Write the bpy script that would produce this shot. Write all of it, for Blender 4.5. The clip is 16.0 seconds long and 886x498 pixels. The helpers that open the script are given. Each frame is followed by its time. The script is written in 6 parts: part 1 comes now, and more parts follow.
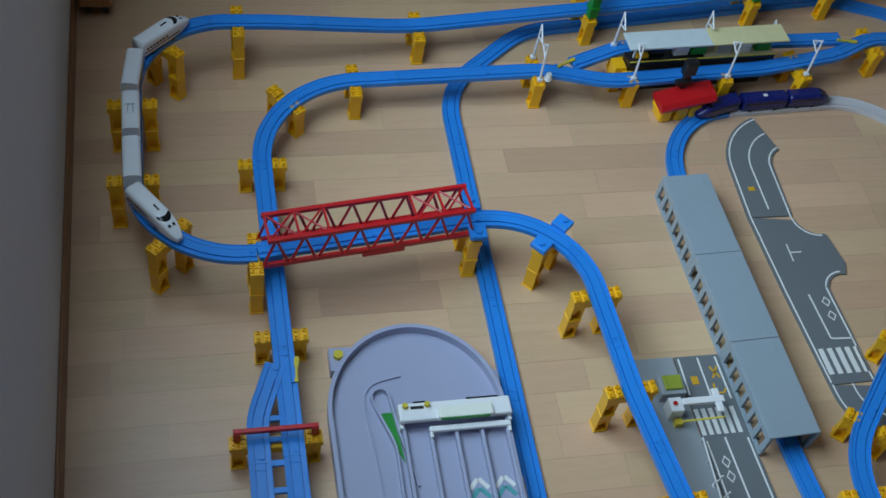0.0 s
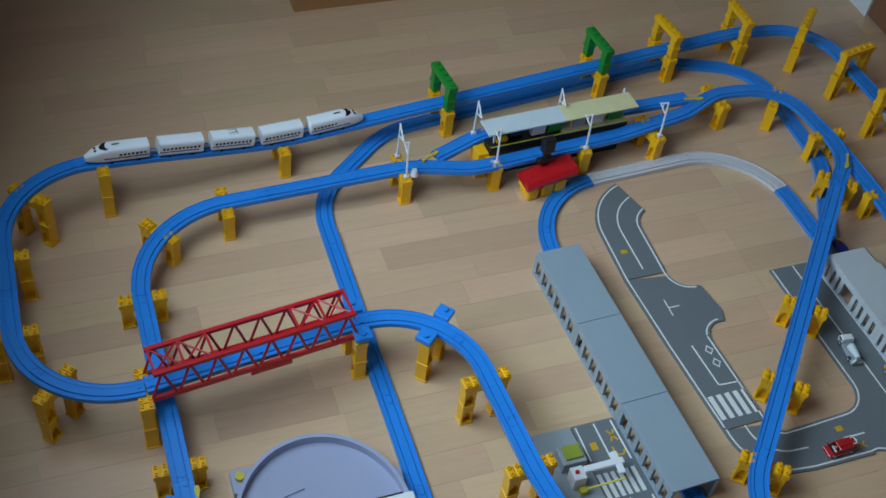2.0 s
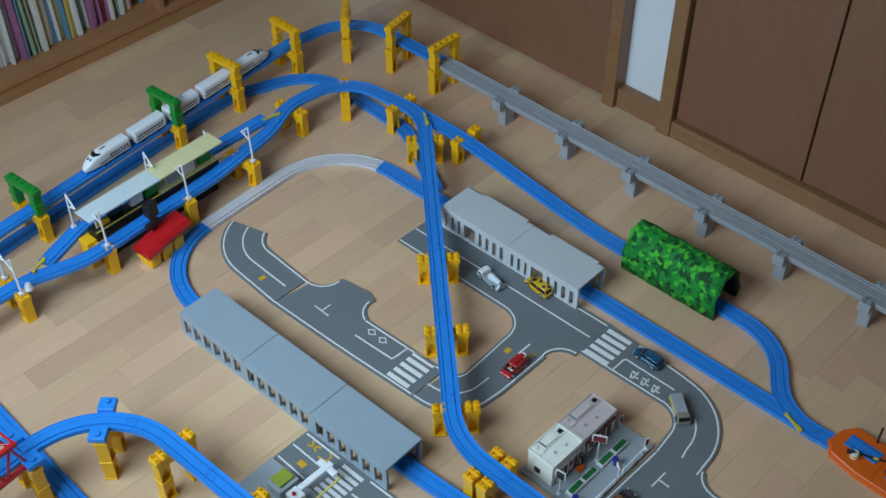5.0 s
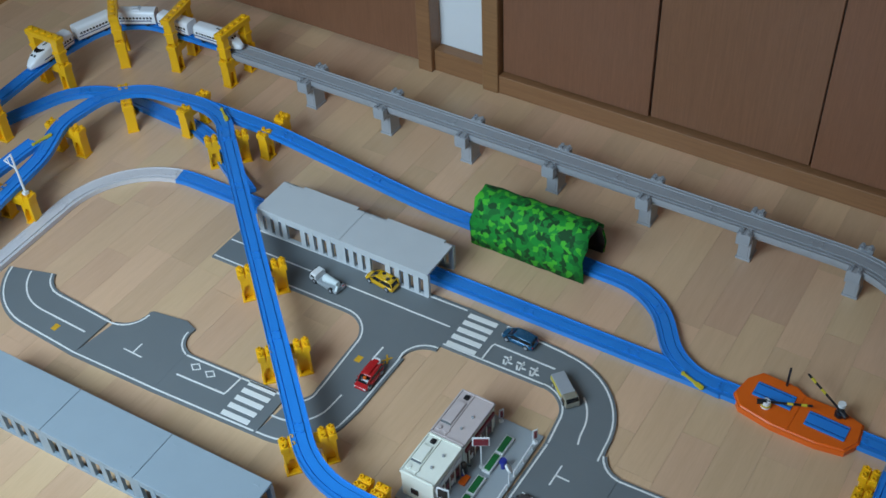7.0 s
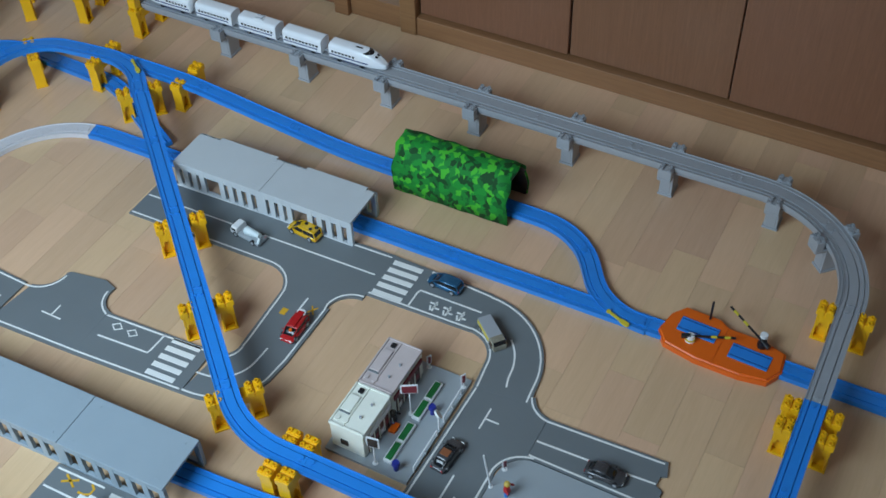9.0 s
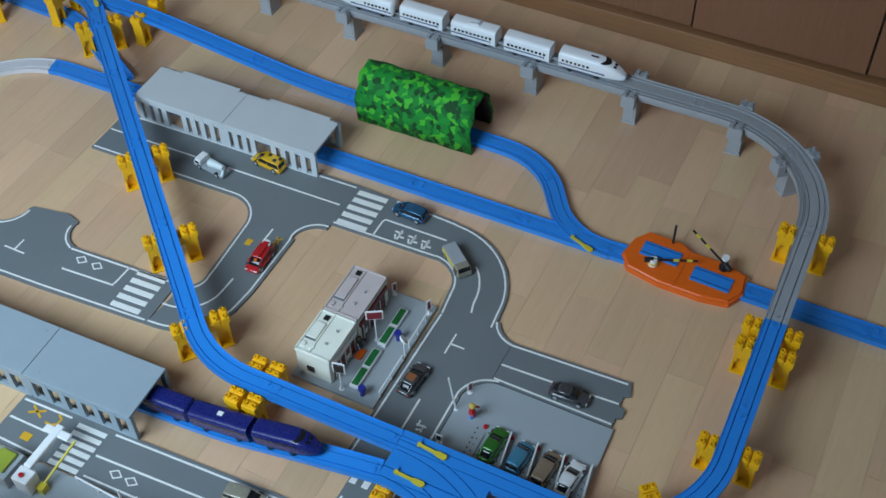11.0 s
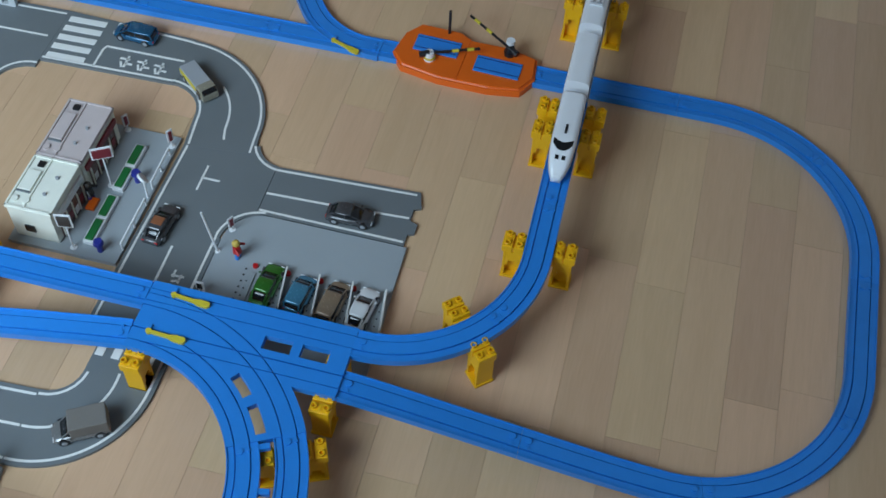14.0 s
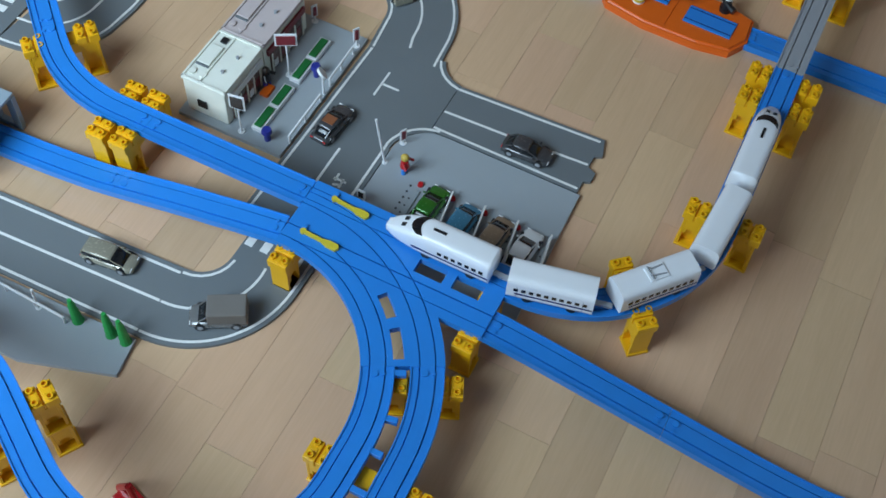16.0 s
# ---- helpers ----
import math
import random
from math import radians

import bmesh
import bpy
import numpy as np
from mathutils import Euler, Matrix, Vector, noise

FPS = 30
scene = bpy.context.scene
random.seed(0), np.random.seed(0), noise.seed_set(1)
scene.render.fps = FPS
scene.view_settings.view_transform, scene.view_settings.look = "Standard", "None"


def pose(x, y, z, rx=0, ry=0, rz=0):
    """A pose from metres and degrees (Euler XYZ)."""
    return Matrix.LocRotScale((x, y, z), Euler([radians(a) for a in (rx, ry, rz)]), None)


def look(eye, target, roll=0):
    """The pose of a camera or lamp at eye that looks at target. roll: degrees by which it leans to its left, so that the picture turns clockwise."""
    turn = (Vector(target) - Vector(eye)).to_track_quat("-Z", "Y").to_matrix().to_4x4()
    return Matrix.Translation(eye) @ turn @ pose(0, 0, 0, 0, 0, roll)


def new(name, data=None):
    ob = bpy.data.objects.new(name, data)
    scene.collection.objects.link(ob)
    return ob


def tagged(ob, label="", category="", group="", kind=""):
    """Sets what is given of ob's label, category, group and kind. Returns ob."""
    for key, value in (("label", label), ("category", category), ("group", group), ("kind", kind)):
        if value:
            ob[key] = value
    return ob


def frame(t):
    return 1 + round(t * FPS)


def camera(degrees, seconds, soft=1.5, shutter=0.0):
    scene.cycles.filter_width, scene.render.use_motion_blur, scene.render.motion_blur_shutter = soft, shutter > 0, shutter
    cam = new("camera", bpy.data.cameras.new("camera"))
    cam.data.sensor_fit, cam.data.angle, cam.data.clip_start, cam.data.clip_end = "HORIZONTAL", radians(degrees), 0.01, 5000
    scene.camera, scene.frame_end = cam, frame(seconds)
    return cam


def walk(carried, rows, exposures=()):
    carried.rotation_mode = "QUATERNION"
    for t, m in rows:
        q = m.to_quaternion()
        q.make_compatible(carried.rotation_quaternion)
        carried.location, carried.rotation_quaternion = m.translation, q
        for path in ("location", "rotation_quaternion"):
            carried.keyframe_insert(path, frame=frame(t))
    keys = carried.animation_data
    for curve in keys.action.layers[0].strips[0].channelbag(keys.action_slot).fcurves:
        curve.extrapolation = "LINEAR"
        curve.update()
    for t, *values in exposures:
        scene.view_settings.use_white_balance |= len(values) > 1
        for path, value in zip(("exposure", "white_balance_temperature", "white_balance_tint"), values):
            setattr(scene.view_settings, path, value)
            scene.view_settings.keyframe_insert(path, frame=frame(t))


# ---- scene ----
cam = camera(42.25, 16.0, soft=1.6)
PATH = [
    (0.0, (-0.0217, -0.3663, 1.8467), (-1.1831, 0.0467, 0.2717), 12.50),
    (0.5, (-0.0215, -0.3451, 1.8676), (-1.2225, 0.0429, 0.316), 10.51),
    (1.0, (-0.0133, -0.3112, 1.9013), (-1.2476, 0.0891, 0.3795), 8.98),
    (1.5, (-0.0095, -0.3108, 1.9018), (-1.2517, 0.1822, 0.413), 9.53),
    (2.0, (0.0122, -0.2978, 1.9023), (-1.2338, 0.2657, 0.4434), 7.76),
    (2.5, (0.02, -0.287, 1.916), (-1.176, 0.375, 0.457), 6.80),
    (3.0, (0.034, -0.284, 1.924), (-1.146, 0.491, 0.507), 5.50),
    (3.5, (0.068, -0.264, 1.923), (-1.077, 0.588, 0.521), 4.00),
    (4.0, (0.084, -0.262, 1.934), (-1.008, 0.662, 0.536), 2.70),
    (4.5, (0.128, -0.235, 1.884), (-0.949, 0.744, 0.513), 0.20),
    (5.0, (0.136, -0.237, 1.893), (-0.879, 0.81, 0.524), -0.10),
    (7.3, (0.008, -0.015, 1.6), (-0.776, 1.219, 0.235), -3.00),
    (7.5, (0.015, -0.012, 1.604), (-0.741, 1.226, 0.228), -2.90),
    (8.0, (0.024, -0.015, 1.611), (-0.693, 1.237, 0.226), -2.30),
    (8.5, (0.014, -0.023, 1.607), (-0.676, 1.217, 0.199), -1.80),
    (9.0, (0.022, -0.005, 1.606), (-0.666, 1.206, 0.171), -2.20),
    (9.5, (0.029, -0.003, 1.589), (-0.638, 1.175, 0.117), -1.90),
    (9.7, (0.031, -0.009, 1.579), (-0.628, 1.165, 0.1), -1.80),
    (11.8, (0.112, -0.042, 1.595), (-0.471, 1.107, 0.066), -2.60),
    (12.0, (0.135, -0.074, 1.649), (-0.432, 1.06, 0.101), -3.00),
    (12.5, (0.168, -0.101, 1.66), (-0.319, 1.08, 0.121), -2.60),
    (13.0, (0.137, -0.062, 1.558), (-0.236, 1.133, -0.002), -1.00),
    (13.5, (0.093, 0.018, 1.405), (-0.189, 1.21, -0.176), 1.40),
    (14.0, (0.063, 0.086, 1.274), (-0.184, 1.241, -0.34), 2.90),
    (14.5, (0.037, 0.121, 1.209), (-0.266, 1.191, -0.453), 4.80),
    (15.0, (0.037, 0.123, 1.206), (-0.29, 1.152, -0.478), 5.30),
    (15.5, (0.03, 0.122, 1.204), (-0.333, 1.134, -0.482), 4.70),
    (16.0, (0.005, 0.116, 1.203), (-0.42, 1.111, -0.479), 4.60),
]
EXPOSURES = [(0.0, -0.68), (3.0, -0.63), (4.5, -0.37), (7.5, -0.08), (12.0, -0.10), (13.0, -0.20), (14.5, 0.05), (16.0, 0.08)]
walk(cam, [(t, look(eye, target, roll)) for t, eye, target, roll in PATH], exposures=EXPOSURES)

# ---- light ----
world = bpy.data.worlds.new("world")
scene.world = world
world.use_nodes = True
wn = world.node_tree.nodes
sky = wn.new("ShaderNodeTexSky")
sky.sky_type, sky.sun_disc = "NISHITA", False
sky.sun_elevation, sky.sun_rotation = radians(40), radians(190)
world.node_tree.links.new(sky.outputs[0], wn["Background"].inputs[0])
wn["Background"].inputs[1].default_value = 0.10


def window_lamp(m, width, height, power, spread=180, colour=(0.675, 0.92, 1.12)):
    lamp = bpy.data.lights.new("window_daylight", "AREA")
    lamp.shape, lamp.size, lamp.size_y, lamp.energy, lamp.color = "RECTANGLE", width, height, power, colour
    lamp.spread = radians(spread)
    ob = new("window_daylight", lamp)
    ob.matrix_world = m
    return ob


window_lamp(look((-1.32, -0.60, 1.50), (-1.22, 0.95, 0.10)), 1.4, 1.15, 30, 118)

# ---- materials ----


def material(name, colour, rough=0.5, metal=0.0, vary=0.08, scale=40.0, bump=0.02, spec=0.5, random_hue=0.0, coat=0.0, fine=400.0):
    """A surface with large stains, fine grain and slight relief."""
    mat = bpy.data.materials.new(name)
    mat.use_nodes = True
    nt = mat.node_tree
    bsdf = nt.nodes["Principled BSDF"]
    bsdf.inputs["Roughness"].default_value, bsdf.inputs["Metallic"].default_value = rough, metal
    bsdf.inputs["Specular IOR Level"].default_value = spec
    bsdf.inputs["Coat Weight"].default_value = coat
    tc = nt.nodes.new("ShaderNodeTexCoord")
    n1, n2 = nt.nodes.new("ShaderNodeTexNoise"), nt.nodes.new("ShaderNodeTexNoise")
    n1.inputs["Scale"].default_value, n2.inputs["Scale"].default_value = scale, fine
    n1.inputs["Detail"].default_value = 4
    for n in (n1, n2):
        nt.links.new(tc.outputs["Object"], n.inputs["Vector"])
    mix = nt.nodes.new("ShaderNodeMix")
    mix.data_type = "RGBA"
    mix.inputs[6].default_value = (*[c * (1 - vary) for c in colour], 1)
    mix.inputs[7].default_value = (*[min(1, c * (1 + vary)) for c in colour], 1)
    nt.links.new(n1.outputs["Fac"], mix.inputs[0])
    last = mix.outputs[2]
    if random_hue:
        info, hsv, mr = nt.nodes.new("ShaderNodeObjectInfo"), nt.nodes.new("ShaderNodeHueSaturation"), nt.nodes.new("ShaderNodeMapRange")
        mr.inputs[3].default_value, mr.inputs[4].default_value = 1 - random_hue, 1 + random_hue
        nt.links.new(info.outputs["Random"], mr.inputs[0])
        nt.links.new(mr.outputs[0], hsv.inputs["Value"])
        nt.links.new(last, hsv.inputs["Color"])
        last = hsv.outputs[0]
    nt.links.new(last, bsdf.inputs["Base Color"])
    rr = nt.nodes.new("ShaderNodeMapRange")
    rr.inputs[3].default_value, rr.inputs[4].default_value = max(0.03, rough - 0.08), min(1, rough + 0.08)
    nt.links.new(n2.outputs["Fac"], rr.inputs[0])
    nt.links.new(rr.outputs[0], bsdf.inputs["Roughness"])
    bp = nt.nodes.new("ShaderNodeBump")
    bp.inputs["Strength"].default_value, bp.inputs["Distance"].default_value = bump * 5, 0.001
    nt.links.new(n2.outputs["Fac"], bp.inputs["Height"])
    nt.links.new(bp.outputs[0], bsdf.inputs["Normal"])
    return mat


def wood_material(name, light, dark, along, rough=0.35, tone=0.25, stretch=14.0, grain=30.0, per="Object", coat=0.0):
    """Grained wood: streaks along one axis, and a tone of its own for every board."""
    mat = bpy.data.materials.new(name)
    mat.use_nodes = True
    nt = mat.node_tree
    bsdf = nt.nodes["Principled BSDF"]
    geo = nt.nodes.new("ShaderNodeNewGeometry")
    rnd = nt.nodes.new("ShaderNodeObjectInfo").outputs["Random"] if per == "Object" else geo.outputs["Random Per Island"]
    mul = nt.nodes.new("ShaderNodeVectorMath")
    mul.operation = "MULTIPLY"
    mul.inputs[1].default_value = [1.0 if a == along else stretch for a in range(3)]
    shift = nt.nodes.new("ShaderNodeVectorMath")
    shift.operation = "ADD"
    comb = nt.nodes.new("ShaderNodeCombineXYZ")
    m9 = nt.nodes.new("ShaderNodeMath")
    m9.operation, m9.inputs[1].default_value = "MULTIPLY", 37.0
    nt.links.new(rnd, m9.inputs[0])
    for a in range(3):
        nt.links.new(m9.outputs[0], comb.inputs[a])
    nt.links.new(geo.outputs["Position"], shift.inputs[0])
    nt.links.new(comb.outputs[0], shift.inputs[1])
    nt.links.new(shift.outputs[0], mul.inputs[0])
    n1, n2 = nt.nodes.new("ShaderNodeTexNoise"), nt.nodes.new("ShaderNodeTexNoise")
    n1.inputs["Scale"].default_value, n1.inputs["Detail"].default_value, n1.inputs["Distortion"].default_value = grain / 6, 6, 0.6
    n2.inputs["Scale"].default_value, n2.inputs["Detail"].default_value = grain, 3
    for n in (n1, n2):
        nt.links.new(mul.outputs[0], n.inputs["Vector"])
    add = nt.nodes.new("ShaderNodeMath")
    add.operation = "MULTIPLY_ADD"
    add.inputs[1].default_value = 0.45
    nt.links.new(n2.outputs["Fac"], add.inputs[0])
    m5 = nt.nodes.new("ShaderNodeMath")
    m5.operation, m5.inputs[1].default_value = "MULTIPLY", 0.55
    nt.links.new(n1.outputs["Fac"], m5.inputs[0])
    nt.links.new(m5.outputs[0], add.inputs[2])
    ramp = nt.nodes.new("ShaderNodeValToRGB")
    ramp.color_ramp.elements[0].position, ramp.color_ramp.elements[1].position = 0.32, 0.68
    ramp.color_ramp.elements[0].color, ramp.color_ramp.elements[1].color = (*dark, 1), (*light, 1)
    nt.links.new(add.outputs[0], ramp.inputs[0])
    hsv, mr = nt.nodes.new("ShaderNodeHueSaturation"), nt.nodes.new("ShaderNodeMapRange")
    mr.inputs[3].default_value, mr.inputs[4].default_value = 1 - tone, 1 + tone * 0.5
    nt.links.new(rnd, mr.inputs[0])
    nt.links.new(mr.outputs[0], hsv.inputs["Value"])
    hue = nt.nodes.new("ShaderNodeMath")
    hue.operation, hue.inputs[1].default_value = "FRACT", 1.0
    m7 = nt.nodes.new("ShaderNodeMath")
    m7.operation, m7.inputs[1].default_value = "MULTIPLY", 7.31
    mh = nt.nodes.new("ShaderNodeMapRange")
    mh.inputs[3].default_value, mh.inputs[4].default_value = 0.5 - tone * 0.07, 0.5 + tone * 0.05
    nt.links.new(rnd, m7.inputs[0])
    nt.links.new(m7.outputs[0], hue.inputs[0])
    nt.links.new(hue.outputs[0], mh.inputs[0])
    nt.links.new(mh.outputs[0], hsv.inputs["Hue"])
    nt.links.new(ramp.outputs[0], hsv.inputs["Color"])
    nt.links.new(hsv.outputs[0], bsdf.inputs["Base Color"])
    bsdf.inputs["Roughness"].default_value = rough
    bsdf.inputs["Coat Weight"].default_value, bsdf.inputs["Coat Roughness"].default_value = coat, 0.25
    bp = nt.nodes.new("ShaderNodeBump")
    bp.inputs["Strength"].default_value, bp.inputs["Distance"].default_value = 0.12, 0.0005
    nt.links.new(add.outputs[0], bp.inputs["Height"])
    nt.links.new(bp.outputs[0], bsdf.inputs["Normal"])
    return mat


def camo_material(name, colours):
    mat = bpy.data.materials.new(name)
    mat.use_nodes = True
    nt = mat.node_tree
    bsdf = nt.nodes["Principled BSDF"]
    tc, vo, no = nt.nodes.new("ShaderNodeTexCoord"), nt.nodes.new("ShaderNodeTexVoronoi"), nt.nodes.new("ShaderNodeTexNoise")
    no.inputs["Scale"].default_value = 60
    va = nt.nodes.new("ShaderNodeMix")
    va.data_type = "VECTOR"
    va.inputs[0].default_value = 0.018
    nt.links.new(tc.outputs["Object"], no.inputs["Vector"])
    nt.links.new(tc.outputs["Object"], va.inputs[4])
    nt.links.new(no.outputs["Color"], va.inputs[5])
    vo.inputs["Scale"].default_value = 88
    nt.links.new(va.outputs[1], vo.inputs["Vector"])
    sep = nt.nodes.new("ShaderNodeSeparateColor")
    nt.links.new(vo.outputs["Color"], sep.inputs[0])
    ramp = nt.nodes.new("ShaderNodeValToRGB")
    ramp.color_ramp.interpolation = "CONSTANT"
    while len(ramp.color_ramp.elements) < len(colours):
        ramp.color_ramp.elements.new(0.5)
    for k, c in enumerate(colours):
        ramp.color_ramp.elements[k].position = k / len(colours)
        ramp.color_ramp.elements[k].color = (*c, 1)
    nt.links.new(sep.outputs[0], ramp.inputs[0])
    nt.links.new(ramp.outputs[0], bsdf.inputs["Base Color"])
    bsdf.inputs["Roughness"].default_value = 0.75
    bsdf.inputs["Specular IOR Level"].default_value = 0.25
    return mat


M_BLUE = material("blue_plastic", (0.020, 0.230, 0.70), 0.33, vary=0.06, random_hue=0.05)
M_GREYRAIL = material("grey_plastic_rail", (0.33, 0.345, 0.37), 0.42, vary=0.06)
M_CLEAR = material("milky_clear_plastic", (0.76, 0.73, 0.75), 0.3, vary=0.04)
M_CLEAR.node_tree.nodes["Principled BSDF"].inputs["Transmission Weight"].default_value = 0.2
M_YELLOW = material("yellow_plastic", (0.88, 0.46, 0.008), 0.36, vary=0.06, random_hue=0.06)
M_YTIP = material("pale_yellow_lever", (0.62, 0.50, 0.04), 0.4)
M_GREEN = material("green_plastic", (0.012, 0.25, 0.03), 0.38)
M_RED = material("red_plastic", (0.50, 0.008, 0.012), 0.35, vary=0.07)
M_TUN = material("grey_tunnel_plastic", (0.29, 0.355, 0.405), 0.45, vary=0.05, scale=18)
M_TUNB = material("light_grey_tunnel_plastic", (0.50, 0.53, 0.55), 0.45, vary=0.05, scale=18)
M_DARK = material("black_plastic", (0.012, 0.012, 0.014), 0.35)
M_ROAD = material("grey_road_plastic", (0.152, 0.170, 0.180), 0.55, vary=0.06, scale=12)
M_PLATE = material("light_grey_base_plastic", (0.33, 0.365, 0.39), 0.45, vary=0.05, scale=14)
M_PAINT = material("white_road_paint", (0.78, 0.78, 0.76), 0.5, vary=0.05)
M_OPAINT = material("orange_road_paint", (0.66, 0.36, 0.02), 0.5)
M_WHITE = material("white_plastic", (0.78, 0.79, 0.80), 0.30, vary=0.03)
M_TRAIN = material("glossy_white_train_body", (0.82, 0.84, 0.87), 0.22, vary=0.03)
M_NAVY = material("navy_blue_plastic", (0.008, 0.014, 0.13), 0.28)
M_TRIM = material("blue_train_stripe", (0.01, 0.025, 0.14), 0.35)
M_GLASS = material("black_window", (0.01, 0.011, 0.013), 0.12)
M_ORANGE = material("orange_plastic", (0.78, 0.13, 0.008), 0.4, vary=0.05)
M_SLIDE = material("lilac_grey_plastic", (0.36, 0.38, 0.52), 0.38, vary=0.05, scale=10)
M_CREAM = material("cream_plastic_wall", (0.78, 0.79, 0.70), 0.5)
M_PINK = material("pinkish_brown_roof", (0.53, 0.45, 0.44), 0.5)
M_CREAMROOF = material("cream_station_roof", (0.72, 0.66, 0.36), 0.45)
M_WHITEROOF = material("pale_blue_station_roof", (0.60, 0.68, 0.70), 0.4)
M_CAMO = camo_material("green_camouflage", [(0.008, 0.06, 0.014), (0.012, 0.24, 0.03), (0.008, 0.13, 0.024), (0.06, 0.42, 0.03), (0.012, 0.20, 0.028)])
M_FLOOR = wood_material("maple_floor_boards", (0.685, 0.452, 0.278), (0.620, 0.400, 0.240), 1, rough=0.33, tone=0.125, coat=0.15)
M_FLOORJ = wood_material("maple_floor_boards_joined", (0.685, 0.452, 0.278), (0.620, 0.400, 0.240), 1, rough=0.33, tone=0.125, per="Island", coat=0.15)
M_GAP = material("dark_floor_joint", (0.50, 0.335, 0.21), 0.8)
M_CLOSET = wood_material("brown_closet_veneer", (0.255, 0.118, 0.062), (0.185, 0.082, 0.042), 2, rough=0.4, tone=0.06, stretch=40, grain=60)
M_BASEB = wood_material("brown_skirting_wood", (0.30, 0.15, 0.065), (0.22, 0.105, 0.045), 0, rough=0.4, tone=0.06, stretch=30)
M_SHELF = wood_material("orange_brown_shelf_wood", (0.42, 0.21, 0.085), (0.32, 0.15, 0.055), 1, rough=0.4, tone=0.08, stretch=30)
M_WALL = material("white_wallpaper", (0.70, 0.72, 0.74), 0.8, vary=0.03, scale=8, bump=0.12, fine=900)
M_CEIL = material("white_ceiling", (0.78, 0.78, 0.76), 0.85, vary=0.02, scale=5)

# ---- building helpers ----


def part(name, bm, mat, parent=None, label="", m=None, smooth=False):
    """Links a bmesh as one mesh object, under a thing or a part."""
    me = bpy.data.meshes.new(name)
    bm.to_mesh(me)
    bm.free()
    me.materials.append(mat)
    if smooth:
        for p in me.polygons:
            p.use_smooth = True
    ob = new(name, me)
    ob.parent = parent
    if m is not None:
        ob.matrix_basis = m
    if label:
        ob["label"] = label
    return ob


def thing(name, label, category, group="", kind="", m=None):
    ob = new(name)
    ob.empty_display_size = 0.02
    if m is not None:
        ob.matrix_basis = m
    return tagged(ob, label, category, group, kind)


def box(bm, x0, x1, y0, y1, z0, z1, bevel=0.0, m=None):
    """Adds a box, with rounded edges if asked."""
    made = bmesh.ops.create_cube(bm, size=1.0)["verts"]
    for v in made:
        v.co = Vector(((x0 + x1) / 2 + v.co.x * (x1 - x0), (y0 + y1) / 2 + v.co.y * (y1 - y0), (z0 + z1) / 2 + v.co.z * (z1 - z0)))
    if m is not None:
        bmesh.ops.transform(bm, matrix=m, verts=made)
    if bevel:
        edges = list({e for v in made for e in v.link_edges})
        bmesh.ops.bevel(bm, geom=edges, offset=bevel, segments=2, affect="EDGES", profile=0.5)
    return bm


def boxed(*size, bevel=0.0, m=None):
    return box(bmesh.new(), *size, bevel=bevel, m=m)


def rod(bm, a, b, r, sides=8, r2=None):
    """A round bar from a to b."""
    a, b = Vector(a), Vector(b)
    d = b - a
    made = bmesh.ops.create_cone(bm, cap_ends=True, segments=sides, radius1=r, radius2=r if r2 is None else r2, depth=d.length)["verts"]
    bmesh.ops.transform(bm, matrix=Matrix.Translation((a + b) / 2) @ d.to_track_quat("Z", "Y").to_matrix().to_4x4(), verts=made)
    return bm


def prism(bm, outline, z0, z1):
    """An upright slab over an outline."""
    low, high = [bm.verts.new((x, y, z0)) for x, y in outline], [bm.verts.new((x, y, z1)) for x, y in outline]
    bm.faces.new(high)
    bm.faces.new(low[::-1])
    n = len(outline)
    for k in range(n):
        bm.faces.new((low[k], low[(k + 1) % n], high[(k + 1) % n], high[k]))
    bmesh.ops.recalc_face_normals(bm, faces=bm.faces)
    return bm


def arc(cx, cy, r, a0, a1, n=10):
    return [(cx + r * math.cos(radians(a0 + (a1 - a0) * k / n)), cy + r * math.sin(radians(a0 + (a1 - a0) * k / n))) for k in range(n + 1)]


